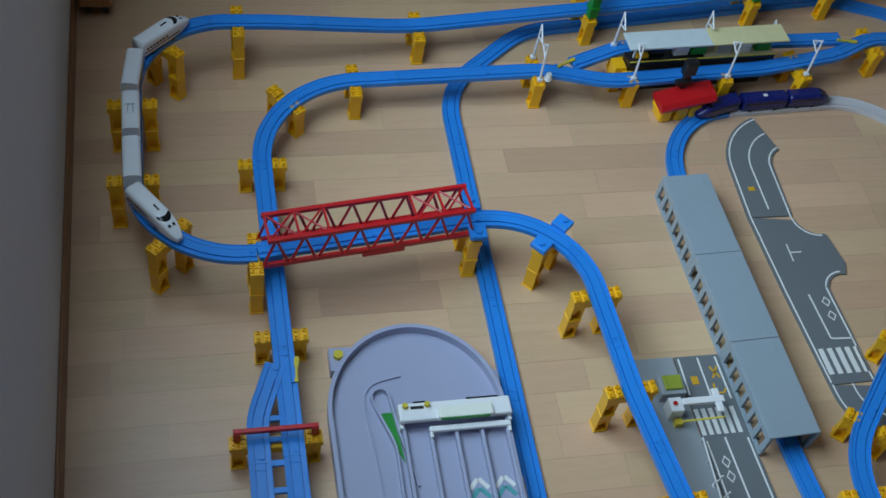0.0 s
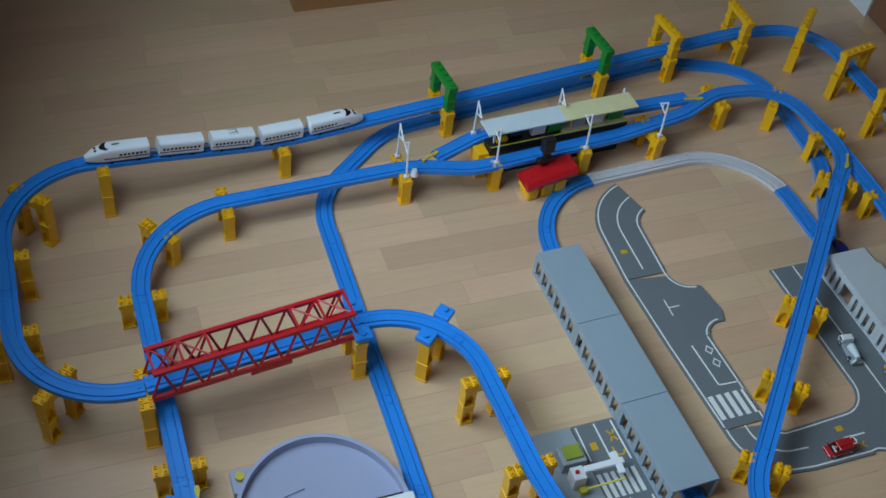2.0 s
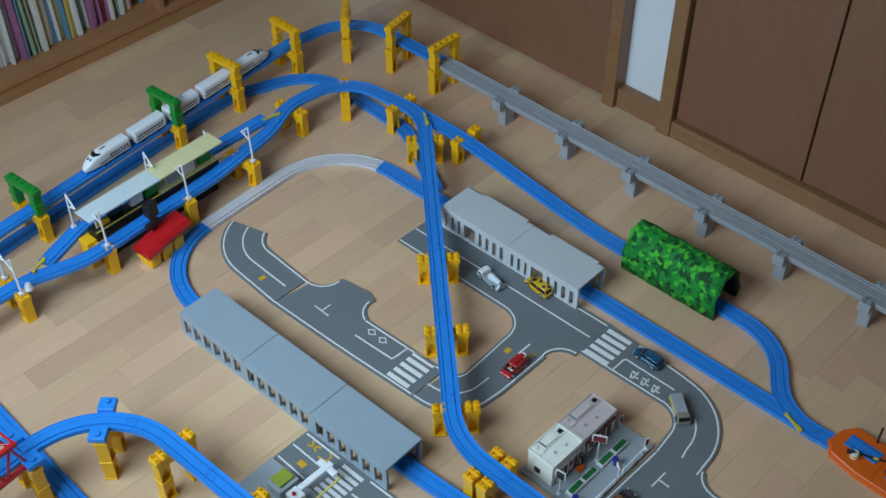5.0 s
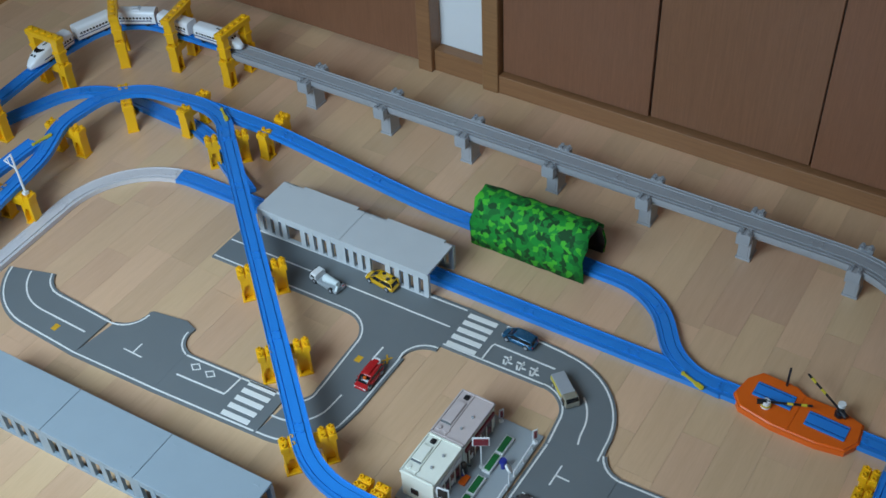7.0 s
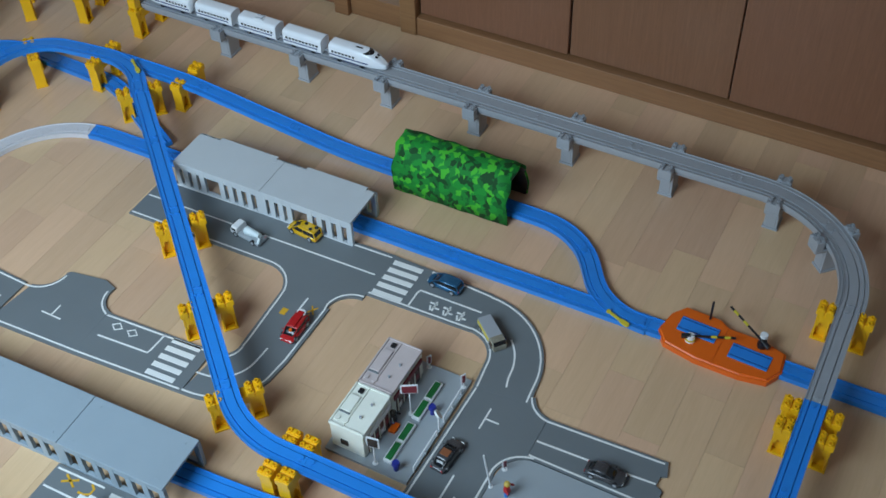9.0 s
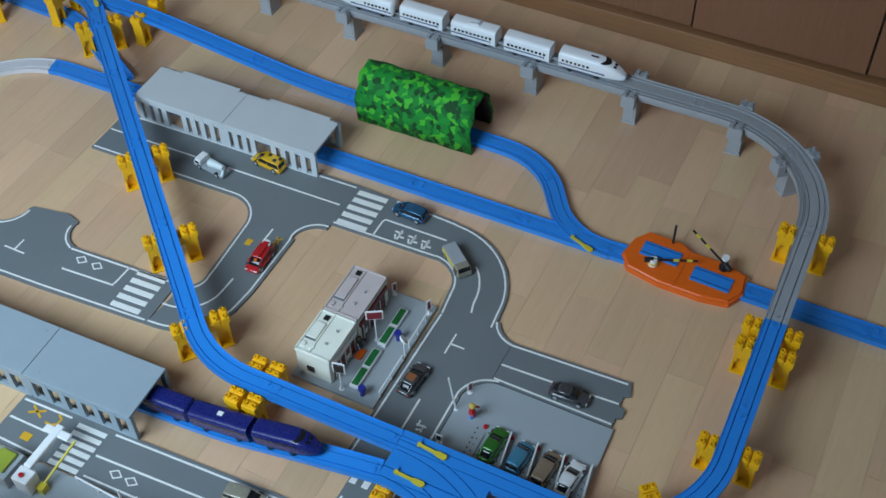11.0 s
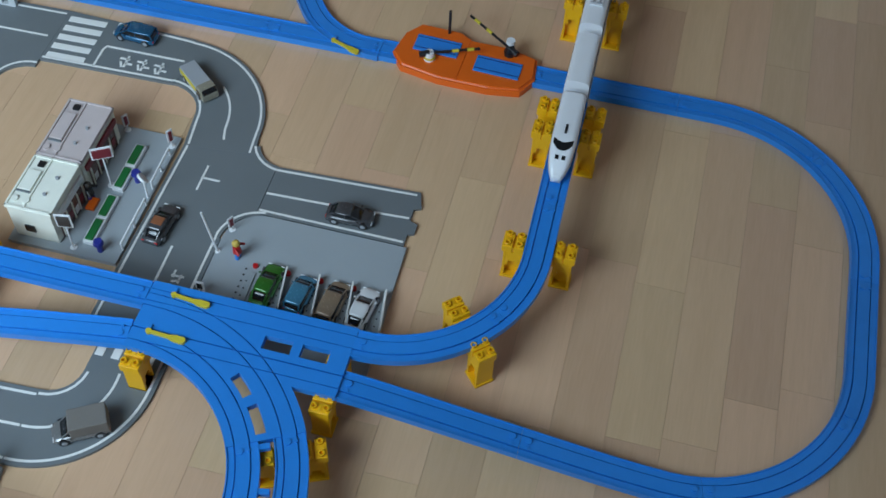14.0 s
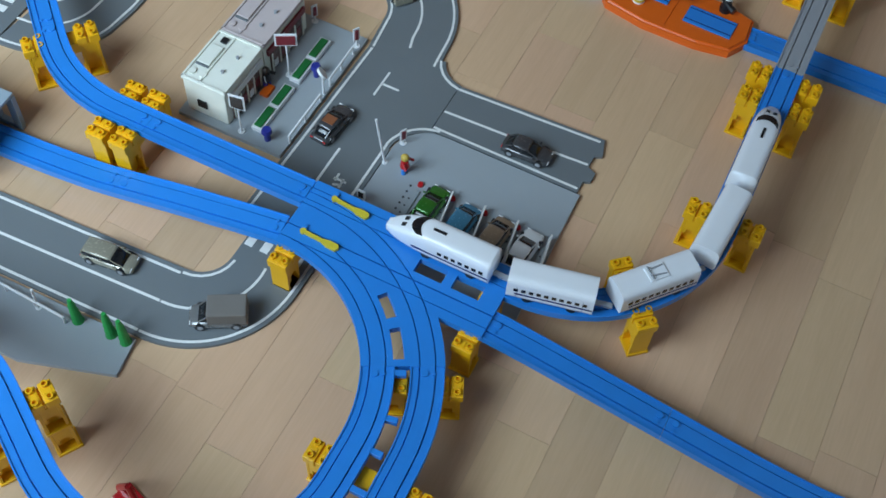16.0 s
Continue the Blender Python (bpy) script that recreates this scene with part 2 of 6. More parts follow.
def fillet(corners, step=0.016):
    """A line through corners (x, y, z, radius), with round bends, as dense points."""
    corners = [c for k, c in enumerate(corners) if k == 0 or (Vector(c[:3]) - Vector(corners[k - 1][:3])).length > 1e-5]
    P = [Vector(c[:3]) for c in corners]
    out = [P[0]]
    for k in range(1, len(P) - 1):
        a, b, c, r = P[k - 1], P[k], P[k + 1], corners[k][3]
        u, v = (a - b).to_2d(), (c - b).to_2d()
        turn = math.pi - u.angle(v)
        if r <= 0 or turn < 0.01:
            out.append(b)
            continue
        ka, kc = (0.98 if corners[k - 1][3] <= 0 else 0.55), (0.98 if corners[k + 1][3] <= 0 else 0.44)
        t = min(r * math.tan(turn / 2), ka * u.length, kc * v.length)
        r = t / math.tan(turn / 2)
        pa, pc = b + (a - b) * (t / u.length), b + (c - b) * (t / v.length)
        centre = b.to_2d() + (u.normalized() + v.normalized()).normalized() * math.hypot(r, t)
        a0 = math.atan2(pa.y - centre.y, pa.x - centre.x)
        a1 = math.atan2(pc.y - centre.y, pc.x - centre.x)
        d = (a1 - a0 + math.pi) % (2 * math.pi) - math.pi
        n = max(3, int(abs(d) * r / step))
        for j in range(n + 1):
            w = j / n
            out.append(Vector((centre.x + r * math.cos(a0 + d * w), centre.y + r * math.sin(a0 + d * w), pa.z + (pc.z - pa.z) * w)))
    out.append(P[-1])
    dense = [out[0]]
    for p in out[1:]:
        gap = (p - dense[-1]).length
        if gap < 1e-4:
            continue
        n = max(1, int(gap / 0.05))
        q = dense[-1].copy()
        dense += [q.lerp(p, j / n) for j in range(1, n + 1)]
    return dense


class Line:
    """A path by its length."""

    def __init__(self, corners):
        pts = fillet(corners)
        raw = np.array([tuple(p) for p in pts])
        d = np.r_[0, np.cumsum(np.linalg.norm(np.diff(raw[:, :2], axis=0), axis=1))]
        u = np.linspace(0, d[-1], max(4, int(d[-1] / 0.009)))
        self.p = np.stack([np.interp(u, d, raw[:, a]) for a in range(3)], 1)
        for _ in range(56):
            self.p[1:-1, 2] = (self.p[:-2, 2] + 2 * self.p[1:-1, 2] + self.p[2:, 2]) / 4
        self.s = np.r_[0, np.cumsum(np.linalg.norm(np.diff(self.p, axis=0), axis=1))]
        self.length = float(self.s[-1])

    def at(self, s):
        if s < 0:
            d = self.p[1] - self.p[0]
            return Vector(self.p[0] + d / np.linalg.norm(d) * s)
        if s > self.length:
            d = self.p[-1] - self.p[-2]
            return Vector(self.p[-1] + d / np.linalg.norm(d) * (s - self.length))
        return Vector([float(np.interp(s, self.s, self.p[:, a])) for a in range(3)])

    def span(self, s0, s1):
        mid = [Vector(p) for p, s in zip(self.p, self.s) if s0 + 1e-3 < s < s1 - 1e-3]
        return [self.at(s0), *mid, self.at(s1)]

    def near(self, x, y):
        s = np.linspace(0, self.length, int(self.length / 0.001) + 2)
        d = np.hypot(np.interp(s, self.s, self.p[:, 0]) - x, np.interp(s, self.s, self.p[:, 1]) - y)
        return float(s[int(d.argmin())])


def sweep(bm, profile, pts):
    """Drags a closed profile (across, up) along points."""
    rings, n = [], len(pts)
    for k, p in enumerate(pts):
        d = (pts[min(k + 1, n - 1)] - pts[max(k - 1, 0)]).to_2d().normalized()
        side = Vector((d.y, -d.x, 0))
        rings.append([bm.verts.new(p + side * u + Vector((0, 0, w))) for u, w in profile])
    m = len(profile)
    for a, b in zip(rings, rings[1:]):
        for k in range(m):
            bm.faces.new((a[k], b[k], b[(k + 1) % m], a[(k + 1) % m]))
    bm.faces.new(rings[0])
    bm.faces.new(rings[-1][::-1])
    bmesh.ops.recalc_face_normals(bm, faces=bm.faces)
    return bm


def half(profile):
    return profile + [(-u, w) for u, w in reversed(profile)]


# rail profiles, measured from the rail's top
RAIL = half([(0.0030, -0.0105), (0.0190, -0.0105), (0.0190, 0.0), (0.0174, 0.0), (0.0171, -0.0016), (0.0096, -0.0018), (0.0095, -0.0052), (0.0081, -0.0052), (0.0080, -0.0006), (0.0030, -0.0006)])
GIRDER = half([(0.0120, -0.021), (0.0200, -0.021), (0.0225, -0.012), (0.0260, -0.010), (0.0260, 0.0004), (0.0246, 0.0004), (0.0243, -0.0012), (0.0190, -0.0012), (0.0189, -0.0045), (0.0178, -0.0045), (0.0177, 0.0), (0.0163, 0.0), (0.0160, -0.0016), (0.0096, -0.0018), (0.0095, -0.0052), (0.0081, -0.0052), (0.0080, -0.0006), (0.0030, -0.0006)])
PIECE = 0.216


def rails(line, s0, s1, mat, parent, name="rail", profile=RAIL, label=""):
    """Cuts a stretch of line into rails with a joint between each two."""
    n = max(1, round((s1 - s0) / PIECE))
    for k in range(n):
        a, b = s0 + (s1 - s0) * k / n, s0 + (s1 - s0) * (k + 1) / n
        bm = sweep(bmesh.new(), profile, line.span(a + 0.0002, b - 0.0002))
        for s, w in ((a + 0.010, 1), (b - 0.010, -1)):
            c, e = line.at(s), line.at(s + 0.004 * w)
            d = (e - c).normalized()
            side = Vector((d.y, -d.x, 0))
            q = c + side * 0.003 * w
            rod(bm, q - Vector((0, 0, 0.002)), q + Vector((0, 0, 0.0012)), 0.0042, 10)
            rod(bm, c - side * 0.007 * w - Vector((0, 0, 0.002)), c - side * 0.007 * w + Vector((0, 0, 0.0009)), 0.0022, 8)
        part(name, bm, mat, parent, label)


# ---- room ----
ROOM_X0, ROOM_X1, ROOM_Y0, ROOM_Y1, ROOM_H = -2.95, 0.515, -0.62, 1.965, 2.4
T = 0.12


def wall(name, size, label="", mat=None):
    return tagged(part(name, boxed(*size), mat or M_WALL), label or "white papered wall of the room", "wall", kind="structure")


wall("wall_west", (ROOM_X0 - T, ROOM_X0, ROOM_Y0 - T, ROOM_Y1 + T, 0, ROOM_H))
# south wall with the window that lights the room
WX0, WX1, WZ0, WZ1 = -2.07, -0.57, 0.90, 2.1
wall("wall_south_a", (ROOM_X0, WX0, ROOM_Y0 - T, ROOM_Y0, 0, ROOM_H))
wall("wall_south_b", (WX1, ROOM_X1, ROOM_Y0 - T, ROOM_Y0, 0, ROOM_H))
wall("wall_south_c", (WX0, WX1, ROOM_Y0 - T, ROOM_Y0, 0, WZ0))
wall("wall_south_d", (WX0, WX1, ROOM_Y0 - T, ROOM_Y0, WZ1, ROOM_H))
wall("wall_east", (ROOM_X1, ROOM_X1 + T, ROOM_Y0 - T, ROOM_Y1 + T, 0, ROOM_H))
wall("wall_north", (ROOM_X0, ROOM_X1, ROOM_Y1 + 0.03, ROOM_Y1 + T + 0.03, 0, ROOM_H))
tagged(part("ceiling", boxed(ROOM_X0 - T, ROOM_X1 + T, ROOM_Y0 - T, ROOM_Y1 + T, ROOM_H, ROOM_H + 0.1), M_CEIL), "plain white ceiling", "ceiling", kind="structure")
tagged(part("floor", boxed(ROOM_X0 - T, ROOM_X1 + T, ROOM_Y0 - T, ROOM_Y1 + T, -0.12, -0.0007), M_GAP), "pale maple strip floor of short boards", "floor", kind="structure")


def window(name, m, width, height):
    w = thing(name, "window with slim white frame and two panes", "window", kind="structure", m=m)
    bm = bmesh.new()
    for x0, x1, z0, z1 in ((0, width, 0, 0.05), (0, width, height - 0.05, height), (0, 0.05, 0.05, height - 0.05), (width - 0.05, width, 0.05, height - 0.05), (width / 2 - 0.03, width / 2 + 0.03, 0.05, height - 0.05)):
        box(bm, x0, x1, -0.09, -0.04, z0, z1)
    part("window_frame", bm, M_WHITE, w)


window("window_1", pose(WX0, ROOM_Y0, WZ0), WX1 - WX0, WZ1 - WZ0)

tagged(part("baseboard", boxed(ROOM_X0, ROOM_X1, ROOM_Y0, ROOM_Y0 + 0.008, 0, 0.06, bevel=0.002), M_BASEB), "brown wooden skirting board under the white wall", "skirting board", kind="structure")

# closet front along the north side
CL = ROOM_Y1


def closet_door(x0, x1, dy):
    d = thing("closet_door", "tall brown wood-veneer closet door", "door", "closet doors", "", pose(x0, CL + dy, 0.055))
    part("panel", boxed(0.002, x1 - x0 - 0.002, 0, 0.022, 0, 1.95, bevel=0.002), M_CLOSET, d)


tagged(part("trim", boxed(-1.137, 0.262, CL - 0.015, CL + 0.028, 0, 0.05, bevel=0.002), M_BASEB), "brown wooden sill under the closet doors", "sill", kind="structure")
for x0, x1, dy in ((-1.135, -0.755, 0.0), (-0.755, -0.385, 0.004), (-0.385, -0.015, 0.0), (-0.015, 0.262, 0.004)):
    closet_door(x0, x1, dy)
tagged(part("trim", boxed(0.262, 0.31, CL - 0.018, CL + 0.028, 0.0, 2.05, bevel=0.003), M_BASEB), "brown wooden door jamb", "door frame", kind="structure")
tagged(part("trim", boxed(-1.18, -1.137, CL - 0.020, CL + 0.028, 0.0, 2.05, bevel=0.003), M_BASEB), "brown wooden door jamb", "door frame", kind="structure")
tagged(part("trim", boxed(-1.365, -1.325, CL - 0.020, CL + 0.028, 0.0, 2.05, bevel=0.003), M_BASEB), "brown wooden door jamb", "door frame", kind="structure")
tagged(part("baseboard", boxed(ROOM_X1 - 0.012, ROOM_X1, ROOM_Y0 + 0.008, CL - 0.006, 0, 0.06, bevel=0.002), M_BASEB), "brown wooden skirting board", "skirting board", kind="structure")
tagged(part("baseboard", boxed(-1.325, -1.18, CL - 0.006, CL + 0.028, 0, 0.06, bevel=0.002), M_BASEB), "brown wooden skirting board", "skirting board", kind="structure")
tagged(part("baseboard", boxed(0.31, ROOM_X1, CL - 0.006, CL + 0.028, 0, 0.06, bevel=0.002), M_BASEB), "brown wooden skirting board", "skirting board", kind="structure")
room_door = thing("door_1", "brown wood-veneer room door, closed", "door", kind="structure", m=pose(-2.20, CL, 0.01))
part("panel", boxed(0, 0.83, 0.0, 0.03, 0, 1.98, bevel=0.003), M_CLOSET, room_door)
wall("wall_north_strip", (ROOM_X0, -2.205, CL, CL + 0.03, 0, ROOM_H))


def bookshelf():
    s = thing("bookshelf", "low orange-brown wooden shelf with open compartments", "shelf", "", "", pose(-2.91, 0.32, 0))
    W, D, Hh = 1.62, 0.36, 0.60
    for y in (0.0, 0.38, 1.0, W - 0.02):
        part("side_panel", boxed(0, D, y, y + 0.02, 0.06, Hh, bevel=0.002), M_SHELF, s)
    for z in (0.06, Hh):
        part("board", boxed(0, D + 0.004, 0, W, z - 0.012, z + 0.008, bevel=0.002), M_SHELF, s)
    part("plinth", boxed(0.02, D - 0.005, 0, W, 0, 0.048), M_SHELF, s)
    part("back_panel", boxed(-0.008, -0.001, 0, W, 0, Hh), M_SHELF, s)
    colours = [(0.55, 0.12, 0.08), (0.65, 0.62, 0.55), (0.12, 0.25, 0.35), (0.60, 0.45, 0.12), (0.25, 0.40, 0.25), (0.7, 0.68, 0.66), (0.35, 0.12, 0.25)]
    mats = [material("book_cover_%s" % "abcdefg"[k], c, 0.55) for k, c in enumerate(colours)]
    rng = random.Random(4)
    y = 0.68
    while y < 1.88:
        w, h = rng.uniform(0.006, 0.016), rng.uniform(0.17, 0.26)
        if not (1.265 < y < 1.305):
            b = thing("picture_book", "thin upright picture book on the shelf", "book", "books on the shelf", "", pose(-2.93 + rng.uniform(0.10, 0.13), y, 0.069, rng.uniform(-1, 1.5)))
            part("cover", boxed(0, 0.20, 0, w * 0.9, 0, h, bevel=0.0008), mats[rng.randrange(7)], b)
        y += w + 0.0006


bookshelf()


def torus(bm, r, q, z, n=24, m=10):
    """A lying ring of radius r and thickness q with its middle at height z."""
    ring = [[bm.verts.new(((r + q * math.cos(b)) * math.cos(a), (r + q * math.cos(b)) * math.sin(a), z + q * math.sin(b))) for b in (2 * math.pi * j / m for j in range(m))] for a in (2 * math.pi * k / n for k in range(n))]
    for k in range(n):
        for j in range(m):
            bm.faces.new((ring[k][j], ring[(k + 1) % n][j], ring[(k + 1) % n][(j + 1) % m], ring[k][(j + 1) % m]))
    return bm


def stacking_rings():
    t = thing("stacking_ring_toy", "rainbow plastic stacking rings on a blue base", "toy", "", "", pose(-2.685, 0.535, 0.069))
    part("base", boxed(-0.075, 0.075, -0.070, 0.070, 0, 0.026, bevel=0.010), M_BLUE, t)
    part("base_foot", boxed(-0.030, 0.086, -0.050, 0.050, 0, 0.016, bevel=0.007), M_BLUE, t)
    z = 0.026
    for k, (r, c) in enumerate(((0.044, (0.10, 0.03, 0.42)), (0.041, (0.30, 0.03, 0.42)), (0.037, (0.62, 0.05, 0.22)), (0.033, (0.80, 0.22, 0.03)), (0.028, (0.80, 0.52, 0.03)))):
        part("ring", torus(bmesh.new(), r, 0.0125, z + 0.0125), material("ring_plastic_%s" % "abcde"[k], c, 0.3), t, smooth=True)
        z += 0.022
    bm = bmesh.new()
    bmesh.ops.create_uvsphere(bm, u_segments=16, v_segments=10, radius=0.017, matrix=Matrix.Translation((0, 0, z + 0.010)))
    part("knob", bm, M_WHITE, t, smooth=True)
    part("peg", rod(bmesh.new(), (0, 0, 0.02), (0, 0, z), 0.010, 12), M_WHITE, t)


stacking_rings()
s2 = thing("toy_bowl", "yellow-green plastic toy bowl with a pink ball", "toy", "", "", pose(-2.69, 0.40, 0.069))
part("bowl", rod(bmesh.new(), (0, 0, 0), (0, 0, 0.05), 0.030, 20, 0.052), material("lime_plastic", (0.42, 0.45, 0.05), 0.35), s2)
bm = bmesh.new()
bmesh.ops.create_uvsphere(bm, u_segments=14, v_segments=8, radius=0.015, matrix=Matrix.Translation((0.045, 0.050, 0.015)))
part("ball", bm, material("pink_plastic", (0.70, 0.10, 0.25), 0.35), s2, smooth=True)

cab = thing("wooden_cabinet", "brown wooden cabinet on short dark castors", "cabinet", "", "", pose(-2.085, -0.605, 0))
part("body", boxed(-0.40, 0.0, 0.0, 0.072, 0.035, 0.9, bevel=0.004), M_SHELF, cab)
for x, y in ((-0.37, 0.02), (-0.37, 0.055), (-0.03, 0.02), (-0.03, 0.055)):
    part("castor", rod(bmesh.new(), (x, y - 0.008, 0.017), (x, y + 0.008, 0.017), 0.0175, 14), M_DARK, cab)

# ---- railway lines (x, y, top of rail, bend radius) ----
L1, L2, L0 = 0.080, 0.135, 0.0115
MAIN = Line([(-1.30, -0.265, L2, 0), (-1.30, -0.485, L2, 0.2), (-1.925, -0.485, L2, 0.2), (-1.93, -0.24, L2, 0), (-1.965, 0.12, L1, 0),
             (-2.125, 1.46, L1, 0.2), (-2.10, 1.695, L1, 0.2), (-1.74, 1.698, L1 + 0.006, 0), (-0.010, 1.705, L1 + 0.006, 0.23), (-0.004, 1.25, 0.078, 0), (0.003, 0.778, 0.070, 0.21),
             (-0.19, 0.780, 0.072, 0), (-0.46, 0.780, 0.072, 0), (-0.812, 0.773, L1, 0.2), (-1.56, 1.445, L1, 0)])
S_GREY0, S_GREY1 = MAIN.near(-1.74, 1.698), MAIN.near(-0.004, 1.25)
S_SW0, S_SW1 = MAIN.near(-0.19, 0.780), MAIN.near(-0.46, 0.780)
STATION = Line([(-0.70, -0.228, L1, 0), (-1.20, -0.232, L1, 0), (-1.788, -0.238, L1, 0.23), (-1.815, 0.42, L1, 0.3), (-1.775, 0.56, L1, 0.2), (-1.805, 0.95, L1, 0.3), (-1.845, 1.16, L1, 0.2), (-1.90, 1.27, L1, 0.15),
                (-1.885, 1.46, L1, 0.17), (-1.60, 1.495, L1, 0.16), (-1.52, 1.405, L1 + 0.0008, 0)])
SIDING = Line([(-1.812, 0.44, L1 + 0.0008, 0), (-1.885, 0.62, L1 + 0.0008, 0.2), (-1.90, 1.24, L1 + 0.0008, 0)])
BRIDGE = Line([(-1.305, -0.265, L2, 0), (-1.358, 0.155, 0.130, 0)])
DESCENT = Line([(-1.358, 0.155, 0.130, 0), (-1.358, 0.356, 0.130, 0.185), (-0.95, 0.377, 0.130, 0.5), (-0.76, 0.403, 0.129, 0.4), (-0.645, 0.420, 0.128, 0.2), (-0.477, 0.319, 0.127, 0.2), (-0.22, 0.272, 0.126, 0)])
SLOPE = Line([(-1.735, 1.484, L1 + 0.0009, 0), (-1.47, 1.497, 0.072, 0.3), (-1.06, 1.506, L0 + 0.0009, 0.3), (-0.522, 1.506, L0 + 0.0009, 0.2), (-0.412, 1.340, L0 + 0.0009, 0.14), (-0.29, 1.338, L0 + 0.0009, 0)])
INNER_AT = [(-1.155, 0.688, L0, 0), (-1.728, 0.672, L0, 0.20), (-1.765, 1.32, L0, 0.2), (-1.42, 1.326, L0, 0), (-0.28, 1.342, L0, 0), (-0.08, 1.351, L0, 0), (0.434, 1.355, L0, 0.23), (0.434, 0.722, L0, 0.22), (0.18, 0.722, L0, 0), (-0.19, 0.722, 0.072, 0), (-0.46, 0.722, 0.072, 0)]
INNER = Line(INNER_AT)
RISE_AT = [(-1.155, 0.688, L0, 0), (-0.86, 0.699, L0, 0), (-0.72, 0.702, 0.028, 0.4), (-0.55, 0.712, 0.066, 0.3), (-0.46, 0.721, 0.072, 0)]
RISE = Line(RISE_AT)
BACK = Line([(-0.60, 0.187, L0, 0), (-1.83, 0.198, L0, 0.2), (-2.02, 0.42, L0, 0.25), (-2.125, 1.25, L0, 0.2), (-2.04, 1.49, L0, 0.15), (-1.66, 1.475, L0, 0.2), (-1.40, 1.335, L0 + 0.0008, 0)])
TWIN = Line([(-0.70, -0.288, L1 + 0.0008, 0), (-0.985, -0.288, L1 + 0.0008, 0.15), (-1.12, -0.236, L1 + 0.0008, 0)])
FORK_A = Line([(-0.462, 0.722, 0.072, 0), (-0.252, 0.722, 0.072, 0.2), (-0.252, 0.50, 0.072, 0), (-0.252, 0.37, 0.072, 0.12), (-0.36, 0.355, 0.074, 0)])
FORK_B = Line([(-0.462, 0.773, 0.072, 0), (-0.203, 0.771, 0.072, 0.25), (-0.196, 0.50, 0.072, 0), (-0.19, 0.31, 0.072, 0.16), (-0.36, 0.295, 0.074, 0)])


def run_of(name, label):
    return thing(name, label, "toy track", "toy railway tracks")


high = run_of("toy_track", "bright blue plastic toy rails on yellow piers, raised loop")
rails(MAIN, 0.0, S_GREY0, M_BLUE, high)
grey = run_of("toy_track", "grey plastic viaduct rails on grey piers along the closet")
S_GREYN = MAIN.near(-0.007, 1.47)
rails(MAIN, S_GREY0, S_GREYN, M_GREYRAIL, grey, profile=GIRDER)
rails(MAIN, S_GREYN, S_GREY1, M_GREYRAIL, grey)
east = run_of("toy_track", "bright blue plastic toy rails curving to the switch")
rails(MAIN, S_GREY1, S_SW0, M_BLUE, east)
diag = run_of("toy_track", "bright blue plastic toy rails crossing the roads on piers")
rails(MAIN, S_SW1, MAIN.length, M_BLUE, diag)
stat = run_of("toy_track", "bright blue plastic toy rails past the station")
rails(STATION, STATION.near(-1.12, -0.232), STATION.length, M_BLUE, stat)
rails(SIDING, 0.05, SIDING.length - 0.05, M_BLUE, stat)
desc = run_of("toy_track", "bright blue plastic toy rails descending from the red bridge")
rails(DESCENT, 0.0, DESCENT.length, M_BLUE, desc)
slop = run_of("toy_track", "bright blue plastic toy rails sloping into the green tunnel")
rails(SLOPE, 0.08, SLOPE.length - 0.03, M_BLUE, slop)
inn = run_of("toy_track", "blue and milky clear toy rails on the floor")
s_a, s_b, s_c, s_d = INNER.near(-1.735, 0.86), INNER.near(-1.60, 1.322), INNER.near(-0.28, 1.342), INNER.near(-0.08, 1.351)
rails(INNER, 0.0, s_a, M_BLUE, inn)
rails(INNER, s_a, s_b, M_CLEAR, inn, label="milky transparent plastic rail")
rails(INNER, s_b, s_c, M_BLUE, inn)
rails(INNER, s_d, INNER.near(-0.19, 0.722), M_BLUE, inn)
ris = run_of("toy_track", "bright blue plastic toy rails rising from the grey tunnel")
rails(RISE, 0.0, RISE.length, M_BLUE, ris)
bck = run_of("toy_track", "bright blue plastic toy rails on the floor under the loop")
rails(BACK, 0.0, BACK.length - 0.03, M_BLUE, bck)
forked = run_of("toy_track", "bright blue plastic twin rails leaving the switch")
rails(FORK_A, FORK_A.near(-0.275, 0.616), FORK_A.length, M_BLUE, forked)
rails(FORK_B, FORK_B.near(-0.231, 0.639), FORK_B.length, M_BLUE, forked)
twn = run_of("toy_track", "bright blue plastic twin rails with a turnout")
rails(TWIN, 0, TWIN.length - 0.03, M_BLUE, twn)
rails(STATION, 0, STATION.near(-1.12, -0.232), M_BLUE, twn)
for x in (-0.80, -0.85, -0.90, -0.945, -0.985):
    part("tie_bar", boxed(x - 0.005, x + 0.005, -0.269, -0.248, L1 - 0.009, L1 - 0.002), M_BLUE, twn)


def lever(parent, x, y, z, yaw):
    """The pale yellow lever of a turnout, with a flat paddle at its end."""
    bm = bmesh.new()
    rod(bm, (-0.022, 0, 0), (-0.022, 0, 0.004), 0.0038, 12)
    rod(bm, (0.022, 0, 0), (0.022, 0, 0.004), 0.0046, 14)
    prism(bm, [(-0.022, -0.0022), (0.004, -0.0022), (0.012, -0.0046), (0.022, -0.0046), (0.022, 0.0046), (0.012, 0.0046), (0.004, 0.0022), (-0.022, 0.0022)], 0.0, 0.0036)
    part("switch_lever", bm, M_YTIP, parent, "pale yellow switch lever", pose(x, y, z + 0.0005, 0, 0, yaw))
    part("lever_stop", boxed(-0.026, -0.021, 0.004, 0.010, 0, 0.003, bevel=0.0008), M_BLUE, parent, "", pose(x, y, z, 0, 0, yaw))


